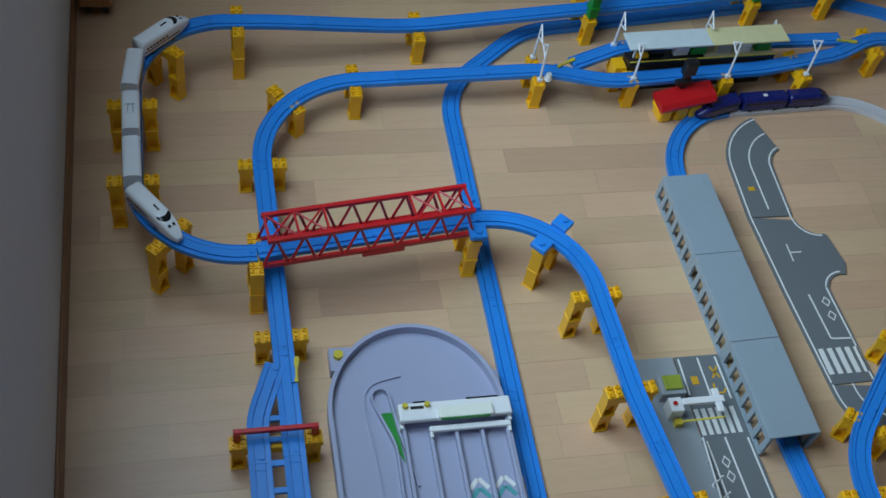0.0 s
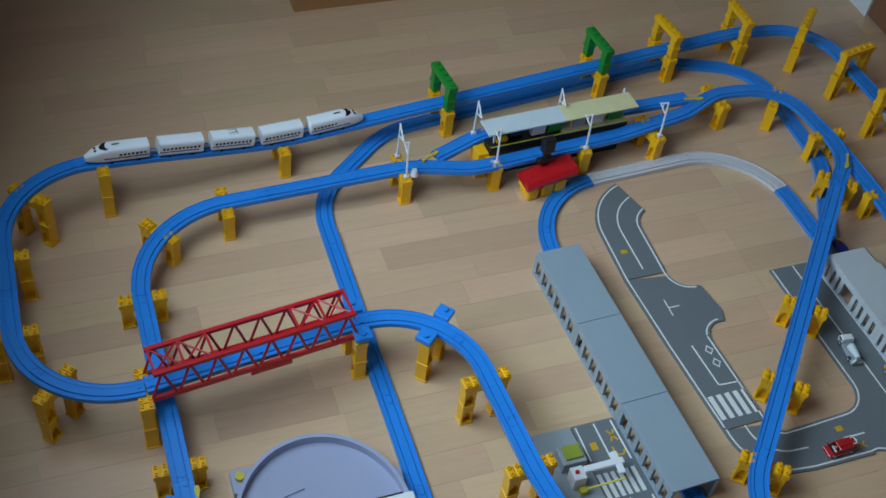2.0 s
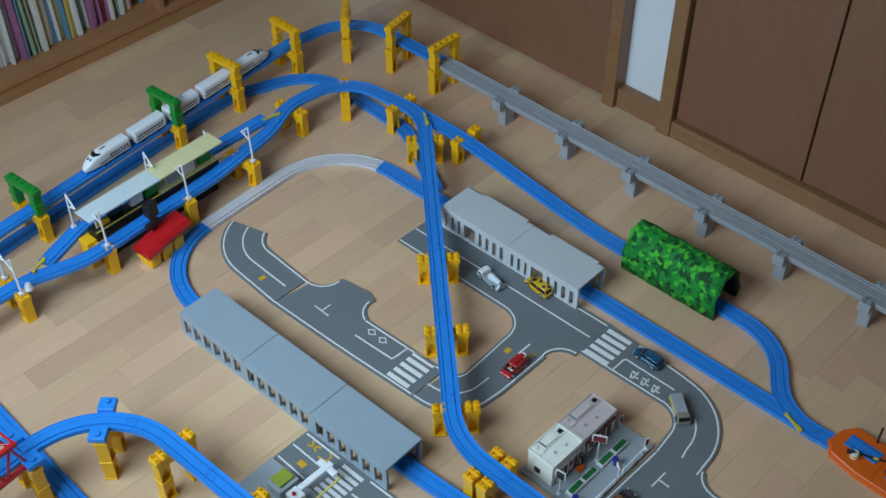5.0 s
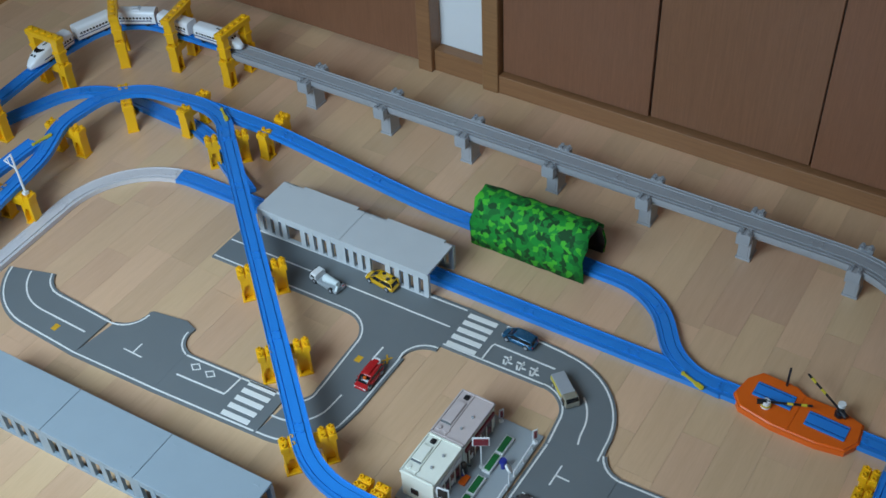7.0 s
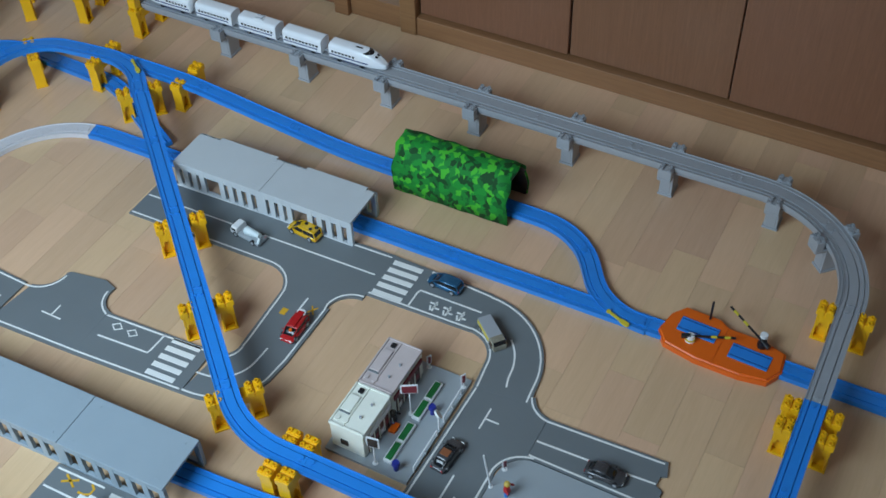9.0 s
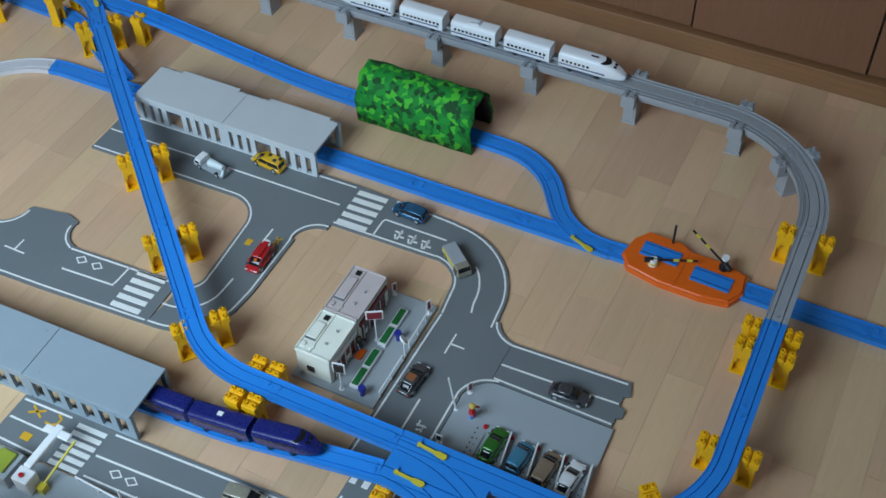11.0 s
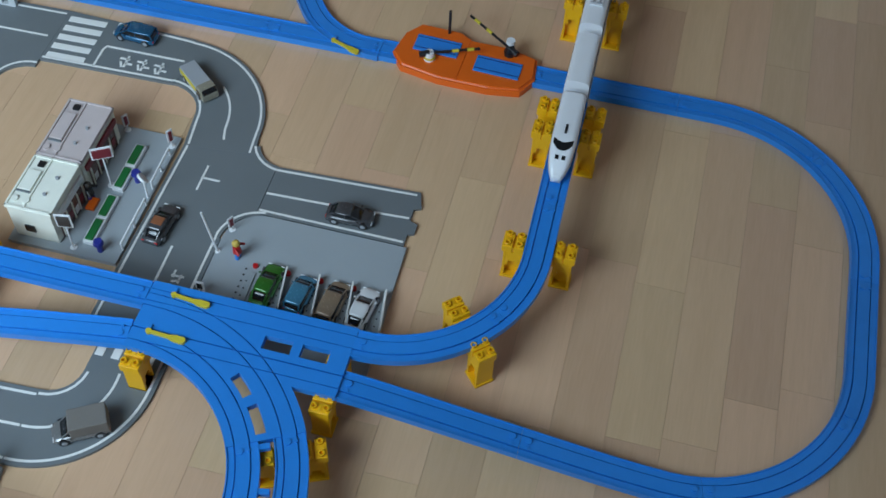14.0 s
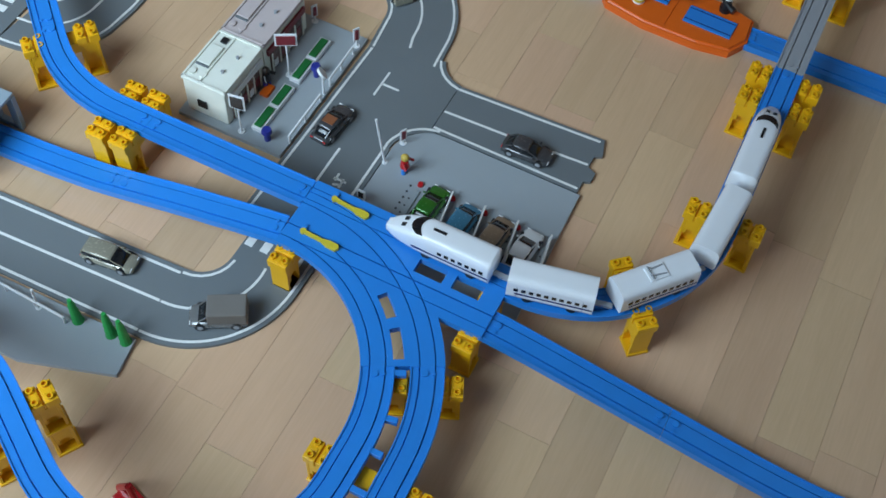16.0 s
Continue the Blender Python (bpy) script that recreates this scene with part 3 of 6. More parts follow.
# double switch: one moulded deck with wheel channels for four ways across it
sw = thing("double_switch", "bright blue plastic double crossing switch on piers", "toy track", "toy railway tracks")
zs = 0.072
CELL = 0.0007


def far_from(line, gx, gy):
    """Distance of grid points from a line."""
    d = np.full(gx.shape, 9.0)
    for a, b in zip(line.p[:-1], line.p[1:]):
        e = b[:2] - a[:2]
        w = np.clip(((gx - a[0]) * e[0] + (gy - a[1]) * e[1]) / (e @ e), 0, 1)
        d = np.minimum(d, np.hypot(gx - a[0] - w * e[0], gy - a[1] - w * e[1]))
    return d


def switch_deck():
    xs, ys = np.arange(-0.4594, -0.1905, CELL), np.arange(0.60, 0.8006, CELL)
    gx, gy = np.meshgrid(xs, ys, indexing="ij")
    ang = np.degrees(np.arctan2(gy - 0.522, gx + 0.452))
    ring = np.hypot(gx + 0.452, gy - 0.522)
    ways = [Line([(-0.47, 0.722, zs, 0), (-0.18, 0.722, zs, 0)]), Line([(-0.47, 0.780, zs, 0), (-0.18, 0.780, zs, 0)]), FORK_A, FORK_B]
    dist = [far_from(w, gx, gy) for w in ways]
    solid = (gy > 0.7015) | ((ang > 27.6) & ((np.minimum(dist[2], dist[3]) < 0.0192) | ((ring > 0.2) & (ring < 0.247))))
    for a0, a1 in ((43.5, 52.0), (29.8, 40.0)):
        solid &= ~((ang > a0) & (ang < a1) & (ring > 0.2165) & (ring < 0.2295))
    for x0, x1 in ((-0.298, -0.262), (-0.250, -0.214)):
        solid &= ~((gx > x0) & (gx < x1) & (gy > 0.7415) & (gy < 0.7608))
    channel = np.zeros(gx.shape, bool)
    for d in dist:
        channel |= (d > 0.0080) & (d < 0.0096)
    high = np.where(channel, zs - 0.0052, zs - 0.0004)
    nx, ny = gx.shape
    verts, faces, index = [], [], {}

    def v(i, j, z):
        k = (i, j, round(z, 5))
        if k not in index:
            index[k] = len(verts)
            verts.append((xs[0] + i * CELL, ys[0] + j * CELL, z))
        return index[k]

    low = zs - 0.0105
    for i in range(nx):
        for j in range(ny):
            if not solid[i, j]:
                continue
            z = float(high[i, j])
            faces.append((v(i, j, z), v(i + 1, j, z), v(i + 1, j + 1, z), v(i, j + 1, z)))
            for di, dj, a, b in ((1, 0, (1, 0), (1, 1)), (-1, 0, (0, 1), (0, 0)), (0, 1, (1, 1), (0, 1)), (0, -1, (0, 0), (1, 0))):
                p, q = i + di, j + dj
                open_side = not (0 <= p < nx and 0 <= q < ny) or not solid[p, q]
                zn = low if open_side else float(high[p, q])
                if zn < z - 1e-6:
                    faces.append((v(i + a[0], j + a[1], zn), v(i + b[0], j + b[1], zn), v(i + b[0], j + b[1], z), v(i + a[0], j + a[1], z)))
    me = bpy.data.meshes.new("deck")
    me.from_pydata(verts, [], faces)
    me.materials.append(M_BLUE)
    ob = new("deck", me)
    ob.parent = sw
    return ob


switch_deck()
lever(sw, -0.4045, 0.783, zs, -5)
lever(sw, -0.414, 0.726, zs, -3)
for a in (25.8, 11.5, 1.0):
    c_, s_ = math.cos(radians(a)), math.sin(radians(a))
    part("tie_bar", boxed(-0.0085, 0.0085, -0.0035, 0.0035, zs - 0.009, zs - 0.001, bevel=0.0006), M_BLUE, forked, m=pose(-0.452 + 0.2235 * c_, 0.522 + 0.2235 * s_, 0, 0, 0, a))
for yy in (0.48, 0.43):
    part("tie_bar", boxed(-0.2325, -0.2145, yy - 0.0035, yy + 0.0035, zs - 0.009, zs - 0.001, bevel=0.0006), M_BLUE, forked)
lever(stat, -1.83, 0.47, L1, 118)
lever(stat, -1.885, 1.20, L1, 80)
lever(stat, -1.585, 1.475, L1, -35)
lever(slop, -0.375, 1.326, L0, -20)
lever(twn, -1.075, -0.212, L1, 175)

# ---- piers ----


def tube(bm, x, y, z0, z1, ro, ri, deep, sides=10):
    """A hollow stud: an upright ring with a floor that lies deep below its rim."""
    rings = []
    for r, z in ((ro, z0), (ro, z1), (ri, z1), (ri, z1 - deep)):
        rings.append([bm.verts.new((x + r * math.cos(2 * math.pi * k / sides), y + r * math.sin(2 * math.pi * k / sides), z)) for k in range(sides)])
    for p, q in zip(rings, rings[1:]):
        for k in range(sides):
            j = (k + 1) % sides
            bm.faces.new((p[k], p[j], q[j], q[k]))
    bm.faces.new(rings[-1])
    return bm


def post_mesh(bm, x, y, h):
    """A pier post of stacked hollow blocks: solid flanks, arched openings along the line, a split head with hollow studs."""
    hx, hy = 0.0118, 0.0125
    n = 2 if h > 0.10 else 1
    top = h - 0.013
    for k in range(n):
        z0, z1 = top * k / n, top * (k + 1) / n
        box(bm, x - hx - 0.0018, x + hx + 0.0018, y - hy - 0.0018, y + hy + 0.0018, z0, z0 + 0.0045, bevel=0.0012)
        for sy in (-1, 1):
            box(bm, x - hx, x + hx, min(y + sy * hy, y + sy * (hy - 0.0035)), max(y + sy * hy, y + sy * (hy - 0.0035)), z0 + 0.0045, z1, bevel=0.0006)
        box(bm, x - 0.0015, x + 0.0015, y - hy + 0.0035, y + hy - 0.0035, z0 + 0.0045, z1)
        for sx in (-1, 1):
            xa, xb = sorted((x + sx * hx * 0.97, x + sx * (hx - 0.003)))
            box(bm, xa, xb, y - hy + 0.0035, y + hy - 0.0035, z1 - 0.020, z1)
            for sy in (-1, 1):
                ya, yb = sorted((y + sy * (hy - 0.0035), y + sy * (hy - 0.0072)))
                box(bm, xa, xb, ya, yb, z1 - 0.030, z1 - 0.020)
    for y0, y1 in ((-0.0140, -0.0012), (0.0012, 0.0155)):
        box(bm, x - 0.0128, x + 0.0128, y + y0, y + y1, top, h, bevel=0.0010)
        c = y + (y0 + y1) / 2
        for sx in (-1, 1):
            tube(bm, x + sx * 0.0078, c, h - 0.001, h + 0.0042, 0.0040, 0.0026, 0.0040)
        box(bm, x - 0.0022, x + 0.0022, c - 0.0045, c + 0.0045, h - 0.001, h + 0.0010, bevel=0.0004)
    box(bm, x - 0.0110, x + 0.0110, y - 0.0012, y + 0.0012, top, h - 0.004)
    return bm


MESHES = {}


def pier(x, y, yaw, h, spread=0.0335, mat=None, wide=False):
    """Two posts, one on each side of the line, and the beam that carries the rail."""
    tall = h > 0.11
    p = thing("toy_pier", "tall yellow plastic toy pier under raised rails" if tall else "yellow plastic toy pier under raised rails", "toy pier", "yellow railway piers", "", pose(x, y, 0, 0, 0, yaw))
    key = (round(h, 3), round(spread, 3))
    if key not in MESHES:
        a = part("post", post_mesh(bmesh.new(), 0, 0, h - 0.0045), M_YELLOW, p, m=pose(0, spread, 0))
        b = part("cross_beam", boxed(-0.012, 0.012, -spread + 0.010, spread - 0.010, h - 0.030, h - 0.0115, bevel=0.0015), M_YELLOW, p)
        MESHES[key] = (a.data, b.data)
    else:
        for nm, me, m in (("post", MESHES[key][0], pose(0, spread, 0)), ("cross_beam", MESHES[key][1], pose(0, 0, 0))):
            o = new(nm, me)
            o.parent, o.matrix_basis = p, m
    o = new("post", MESHES[key][0])
    o.parent, o.matrix_basis = p, pose(0, -spread, 0, 0, 0, 180)
    return p


for x, y, yaw in ((-1.20, 1.126, -42), (-1.03, 0.977, -42), (-0.868, 0.836, -40), (-0.733, 0.773, 0), (-0.700, 0.774, 0), (-0.008, 1.461, 90), (-0.004, 1.235, 90), (-0.003, 1.190, 90), (0.000, 0.988, 90), (-0.060, 0.840, 42),
                  (-1.567, -0.235, 0), (-1.153, -0.232, 0), (-1.745, -0.172, 128), (-1.797, -0.02, 91), (-1.815, 0.396, 90), (-1.812, 1.045, 100), (-1.888, 1.27, 98), (-1.848, 1.425, 50), (-1.69, 1.487, 2), (-1.535, 1.42, -42),
                  (-1.965, 0.146, 91)):
    pier(x, y, yaw, round(MAIN.at(MAIN.near(x, y)).z, 3) if x > -0.2 else L1)
for y in (0.618, 0.85):
    pier(-1.832, y, 90, L1, spread=0.056)
pier(-1.475, 1.513, 2, 0.074)
pier(-0.205, 0.7285, 0, 0.066, spread=0.032)
pier(-0.445, 0.7285, 0, 0.066, spread=0.034)
pier(-0.2236, 0.6237, -66, 0.064, spread=0.0305)
pier(-0.222, 0.50, 90, 0.070, spread=0.058)
pier(-0.945, -0.258, 0, L1, spread=0.064)
for x, y, yaw in ((-1.352, -0.422, 45), (-1.49, -0.485, 0), (-1.69, -0.485, 0), (-1.862, -0.420, 135), (-1.93, -0.262, 90), (-1.30, -0.268, 90)):
    pier(x, y, yaw, L2)
pier(-1.357, 0.155, 90, 0.122)
pier(-1.308, 0.305, 45, 0.122)
pier(-1.165, 0.362, 4, 0.130)
pier(-0.957, 0.374, 4, 0.129)
pier(-0.738, 0.403, 3, 0.128)
s_end = DESCENT.near(-0.566, 0.374)
q0, q1 = DESCENT.at(s_end - 0.01), DESCENT.at(s_end + 0.01)
pier((q0.x + q1.x) / 2, (q0.y + q1.y) / 2, math.degrees(math.atan2(q1.y - q0.y, q1.x - q0.x)), 0.127, spread=0.033)
# blue blocks that carry the first rails after the bridge
for x, y, yaw in ((-1.357, 0.158, 90), (-1.308, 0.305, 42)):
    b = thing("pier_block", "bright blue plastic rail block on a yellow pier", "toy pier", "blue pier blocks", "", pose(x, y, 0.112, 0, 0, yaw))
    for sy in (-1, 1):
        bm = boxed(-0.017, 0.017, sy * 0.036 - 0.016, sy * 0.036 + 0.016, 0.014, 0.026, bevel=0.0015)
        rod(bm, (0, sy * 0.040, 0.024), (0, sy * 0.040, 0.030), 0.006, 10)
        part("block", bm, M_BLUE, b)


def gate(x, y, yaw, h, mat, name, label, base=0.080):
    """A portal over the line: two legs and a studded top beam, on a pier."""
    pier(x, y, yaw, base, spread=0.040)
    g = thing(name, label, "toy gate", "gates over the railway", "", pose(x, y, base + 0.001, 0, 0, yaw))
    for sy in (-1, 1):
        bm = boxed(-0.011, 0.011, sy * 0.040 - 0.010, sy * 0.040 + 0.010, 0, h, bevel=0.0015)
        box(bm, -0.013, 0.013, sy * 0.040 - 0.012, sy * 0.040 + 0.012, h * 0.4, h * 0.55, bevel=0.001)
        part("leg", bm, mat, g)
    bm = boxed(-0.012, 0.012, -0.055, 0.055, h, h + 0.014, bevel=0.0015)
    for k in range(5):
        rod(bm, (0, -0.044 + 0.022 * k, h + 0.013), (0, -0.044 + 0.022 * k, h + 0.018), 0.006, 8)
    part("top_beam", bm, mat, g)


for x, y, yaw in ((-2.025, 0.565, 96), (-2.078, 1.008, 96)):
    gate(x, y, yaw, 0.062, M_GREEN, "railway_gate", "green plastic gate over the raised rails")
for x, y, yaw in ((-2.103, 1.222, 96), (-2.120, 1.452, 90), (-2.058, 1.625, 45), (-1.905, 1.688, 12), (-1.735, 1.700, 0)):
    gate(x, y, yaw, 0.055, M_YELLOW, "railway_gate", "yellow plastic gate over the raised rails")


def grey_pier(x, y, yaw):
    p = thing("viaduct_pier", "grey plastic viaduct pier", "toy pier", "grey viaduct piers", "", pose(x, y, 0, 0, 0, yaw))
    if "grey" not in MESHES:
        bm = boxed(-0.0135, 0.0135, -0.0190, 0.0190, 0.004, 0.062, bevel=0.0015)
        box(bm, -0.0155, 0.0155, -0.0210, 0.0210, 0, 0.005, bevel=0.001)
        box(bm, -0.0090, 0.0090, -0.0198, 0.0198, 0.010, 0.054, bevel=0.0006)
        a = part("column", bm, M_GREYRAIL, p)
        bm = boxed(-0.0142, 0.0142, -0.0440, 0.0440, 0.058, 0.0655, bevel=0.0015)
        for sy in (-1, 1):
            box(bm, -0.0142, 0.0142, sy * 0.0355 - 0.0088, sy * 0.0355 + 0.0088, 0.0655, 0.0865, bevel=0.001)
            for sx in (-1, 1):
                for yy in (-0.0048, 0.0048):
                    tube(bm, sx * 0.0078, sy * 0.0355 + yy, 0.0855, 0.0905, 0.0040, 0.0024, 0.004)
        b = part("cap", bm, M_GREYRAIL, p)
        MESHES["grey"] = (a.data, b.data)
    else:
        for nm, me in zip(("column", "cap"), MESHES["grey"]):
            o = new(nm, me)
            o.parent = p


for k in range(7):
    grey_pier(-1.500 + 0.2166 * k, 1.699 + 0.0009 * k, 0)
grey_pier(-0.076, 1.636, -45)

# ---- red truss bridge ----


def truss_bridge():
    a, b = Vector((-1.305, -0.262, 0)), Vector((-1.356, 0.150, 0))
    yaw = math.degrees(math.atan2(b.y - a.y, b.x - a.x))
    length = (b - a).length
    br = thing("truss_bridge", "red plastic truss bridge carrying blue rails", "toy bridge", "", "", Matrix.Translation((a.x, a.y, L2 - 0.002)) @ pose(0, 0, 0, 0, 0, yaw))
    H, hw, n = 0.068, 0.030, 8
    for sy in (-1, 1):
        part("lower_chord", boxed(0, length, sy * hw - 0.0038, sy * hw + 0.0038, -0.014, -0.003, bevel=0.001), M_RED, br)
        part("upper_chord", boxed(0.010, length - 0.010, sy * hw - 0.0042, sy * hw + 0.0042, H - 0.009, H, bevel=0.001), M_RED, br)
        step = length / n
        for k in range(n):
            for u0, u1 in ((k * step + 0.004, k * step + step / 2), (k * step + step / 2, (k + 1) * step - 0.004)):
                up = (u0 == k * step + 0.004)
                z0, z1 = (-0.004, H - 0.005) if up else (H - 0.005, -0.004)
                part("diagonal", rod(bmesh.new(), (u0, sy * hw, z0), (u1, sy * hw, z1), 0.0029, 6), M_RED, br)
    for k in (0, 1, 2, 5, 6, 7):
        u = 0.014 + (length - 0.028) * k / (n - 1)
        part("cross_bar", boxed(u - 0.002, u + 0.002, -hw, hw, H - 0.006, H - 0.001), M_RED, br)
    for k in (0, 1, 5, 6):
        u0, u1 = 0.014 + (length - 0.028) * k / (n - 1), 0.014 + (length - 0.028) * (k + 1) / (n - 1)
        for sy in (-1, 1):
            part("brace", rod(bmesh.new(), (u0, -sy * hw, H - 0.0035), (u1, sy * hw, H - 0.0035), 0.0020, 6), M_RED, br)
    part("catch", boxed(length * 0.46, length * 0.66, -hw - 0.005, -hw + 0.002, -0.024, -0.012, bevel=0.001), M_RED, br)
    t = run_of("toy_track", "bright blue plastic rails inside the red bridge")
    rails(BRIDGE, 0.001, BRIDGE.length - 0.001, M_BLUE, t)


truss_bridge()
rg = thing("railway_gate", "red plastic low gate across the twin rails", "toy gate", "gates over the railway", "", pose(-0.950, -0.258, L1, 0, 0, 0))
for sy in (-1, 1):
    part("leg", boxed(-0.006, 0.006, sy * 0.066 - 0.006, sy * 0.066 + 0.006, 0, 0.024, bevel=0.001), M_RED, rg)
part("top_beam", boxed(-0.004, 0.004, -0.072, 0.072, 0.018, 0.027, bevel=0.001), M_RED, rg)

# ---- tunnels ----


def tunnel(x, y, yaw, length, width, h, segs, mat, label, notch=False):
    t = thing("toy_tunnel", label, "toy tunnel", "grey tunnels", "", pose(x, y, 0, 0, 0, yaw))
    hw, seg = width / 2, length / segs
    for k in range(segs):
        u0, u1 = -length / 2 + k * seg + 0.0005, -length / 2 + (k + 1) * seg - 0.0005
        bm = bmesh.new()
        if notch:
            prism(bm, [(u0, -hw), (u1, -hw), (u1, hw - 0.008), (u1 - 0.02, hw - 0.008), (u1 - 0.02, hw), (u0 + 0.05, hw), (u0 + 0.05, hw - 0.008), (u0, hw - 0.008)], h - 0.005, h)
        else:
            box(bm, u0, u1, -hw, hw, h - 0.005, h, bevel=0.001)
        s = part("roof", bm, mat, t)
        for cx in (u0 + 0.02, u1 - 0.02):
            for cy in (-hw * 0.7, hw * 0.7):
                part("peg_mark", boxed(cx - 0.004, cx + 0.004, cy - 0.002, cy + 0.002, h, h + 0.0006), mat, s)
        n = 6
        for sy in (-1, 1):
            part("foot_rail", boxed(u0, u1, sy * (hw - 0.004) - 0.004, sy * (hw - 0.004) + 0.004, 0, 0.008, bevel=0.0008), mat, t)
            for j in (0, 0.62, 1.25, 1.85, 3.3, 3.95, 4.6, 5.3, 6) if notch else range(n + 1):
                c = u0 + 0.005 + (u1 - u0 - 0.010) * j / n
                part("pillar", boxed(c - 0.006, c + 0.006, sy * (hw - 0.004) - 0.0035, sy * (hw - 0.004) + 0.0035, 0.008, h - 0.005), mat, t)
            part("header", boxed(u0, u1, sy * (hw - 0.004) - 0.003, sy * (hw - 0.004) + 0.003, h - 0.018, h - 0.005), mat, t)


tunnel(-1.180, 0.673, 2.0, 0.633, 0.104, 0.068, 3, M_TUN, "long blue-grey plastic tunnel with side openings")
tunnel(-1.117, 1.322, 0.8, 0.420, 0.104, 0.068, 2, M_TUNB, "light grey plastic tunnel with notched roof", notch=True)


def cloth_tunnel():
    t = thing("cloth_tunnel", "green camouflage tunnel over the floor rails", "toy tunnel", "", "", pose(-0.795, 1.513, 0, 0, 0, 1))
    n, m = 16, 10

    def shell(r, grow):
        bm, rows = bmesh.new(), []
        for i in range(m + 1):
            u = (-0.128 + 0.256 * i / m) * grow
            row = []
            for k in range(n + 1):
                a = math.pi * k / n
                wob = 1 + 0.02 * math.sin(5 * u * 30 + k)
                row.append(bm.verts.new((u + 0.003 * math.sin(k * 1.7), math.copysign(abs(math.cos(a)) ** 0.8, math.cos(a)) * 0.053 * r * wob, (math.sin(a) ** 0.75) * 0.108 * r * wob if 0 < k < n else 0.0)))
            rows.append(row)
        for i in range(m):
            for k in range(n):
                bm.faces.new((rows[i][k], rows[i + 1][k], rows[i + 1][k + 1], rows[i][k + 1]))
        bmesh.ops.recalc_face_normals(bm, faces=bm.faces)
        bmesh.ops.solidify(bm, geom=list(bm.faces), thickness=0.0018)
        return bm

    part("cover", shell(1.0, 1.0), M_CAMO, t, smooth=True)
    part("lining", shell(0.93, 0.985), M_DARK, t, "black fabric lining", smooth=True)


cloth_tunnel()

# ---- roads ----
RZ = 0.0045


ROADS = []


def road(label, outline):
    r = thing("road_tile", label, "toy road", "toy road tiles")
    ROADS.append(r)
    part("slab", prism(bmesh.new(), outline, 0.0, RZ - 0.0003 * (len(ROADS) % 2)), M_ROAD, r)
    return r


def stripe(parent, pts, width=0.0034, mat=None, name="lane_line"):
    """A painted line along points."""
    ln = Line([(x, y, RZ, 0) for x, y in pts])
    h = width / 2
    part(name, sweep(bmesh.new(), [(-h, -0.0005), (h, -0.0005), (h, 0.0005), (-h, 0.0005)], ln.span(0, ln.length)), mat or M_PAINT, parent)


def bar(parent, x, y, w, d, yaw=0, mat=None, name="marking"):
    part(name, boxed(-w / 2, w / 2, -d / 2, d / 2, -0.0005, 0.0005), mat or M_PAINT, parent, m=pose(x, y, RZ, 0, 0, yaw))


def diamond(parent, x, y, a, b):
    """A painted diamond outline."""
    bm = bmesh.new()
    ring = [[bm.verts.new((x + a * k * u, y + b * k * v, RZ + z)) for u, v in ((-1, 0), (0, -1), (1, 0), (0, 1))] for k, z in ((1.0, 0.0005), (0.72, 0.0005), (1.0, -0.0005), (0.72, -0.0005))]
    for k in range(4):
        j = (k + 1) % 4
        for p, q in ((0, 1), (2, 3), (0, 2), (1, 3)):
            bm.faces.new((ring[p][k], ring[p][j], ring[q][j], ring[q][k]))
    bmesh.ops.recalc_face_normals(bm, faces=bm.faces)
    part("marking", bm, M_PAINT, parent)


# road 1: bend, T junction, crossing
r = road("grey plastic toy road bend with white edge lines", arc(-1.560, 0.975, 0.165, 200, 270)[0:] + [(-1.42, 0.805), (-1.42, 0.912)] + arc(-1.560, 0.975, 0.058, 270, 205))
stripe(r, arc(-1.560, 0.975, 0.158, 200, 270) + [(-1.42, 0.812)])
stripe(r, arc(-1.560, 0.975, 0.065, 205, 270) + [(-1.42, 0.906)])
stripe(r, arc(-1.560, 0.975, 0.112, 203, 270) + [(-1.44, 0.862)])
bar(r, -1.50, 0.842, 0.012, 0.016, 0, M_OPAINT)
r = road("grey plastic toy road junction with white edge lines", [(-1.42, 0.805), (-1.225, 0.815), (-1.228, 0.922)] + arc(-1.215, 0.965, 0.042, 260, 165, 12) + [(-1.285, 0.985), (-1.36, 0.972)] + arc(-1.415, 0.962, 0.05, 5, -80, 12))
stripe(r, [(-1.42, 0.812), (-1.225, 0.822)])
stripe(r, [(-1.42, 0.906)] + arc(-1.415, 0.960, 0.054, -80, 0, 12))
stripe(r, [(-1.228, 0.916)] + arc(-1.215, 0.963, 0.048, 260, 180, 12))
bar(r, -1.320, 0.868, 0.046, 0.003)
bar(r, -1.320, 0.882, 0.003, 0.026)
r = road("grey plastic toy road with zebra crossing", [(-1.225, 0.815), (-0.995, 0.832), (-0.998, 0.936), (-1.228, 0.922)])
stripe(r, [(-1.225, 0.822), (-1.0, 0.838)])
stripe(r, [(-1.225, 0.916), (-1.0, 0.930)])
stripe(r, [(-1.21, 0.870), (-1.10, 0.878), (-1.098, 0.926)])
for x in (-1.19, -1.155):
    diamond(r, x, 0.902, 0.013, 0.010)
for k in range(5):
    bar(r, -1.048, 0.846 + 0.0195 * k, 0.060, 0.011, 3, name="crossing_bar")
r = road("grey plastic toy road bend with orange arrow", [(-0.995, 0.832)] + arc(-0.985, 0.955, 0.122, 275, 345) + [(-0.862, 0.975), (-0.862, 1.115)] + arc(-0.820, 1.115, 0.048, 180, 90, 12) + [(-0.820, 1.290), (-1.365, 1.272), (-1.365, 1.153)] + arc(-1.028, 1.102, 0.060, 92, 0, 12) + [(-0.962, 0.985)] + arc(-0.990, 0.965, 0.030, 15, -80, 12))
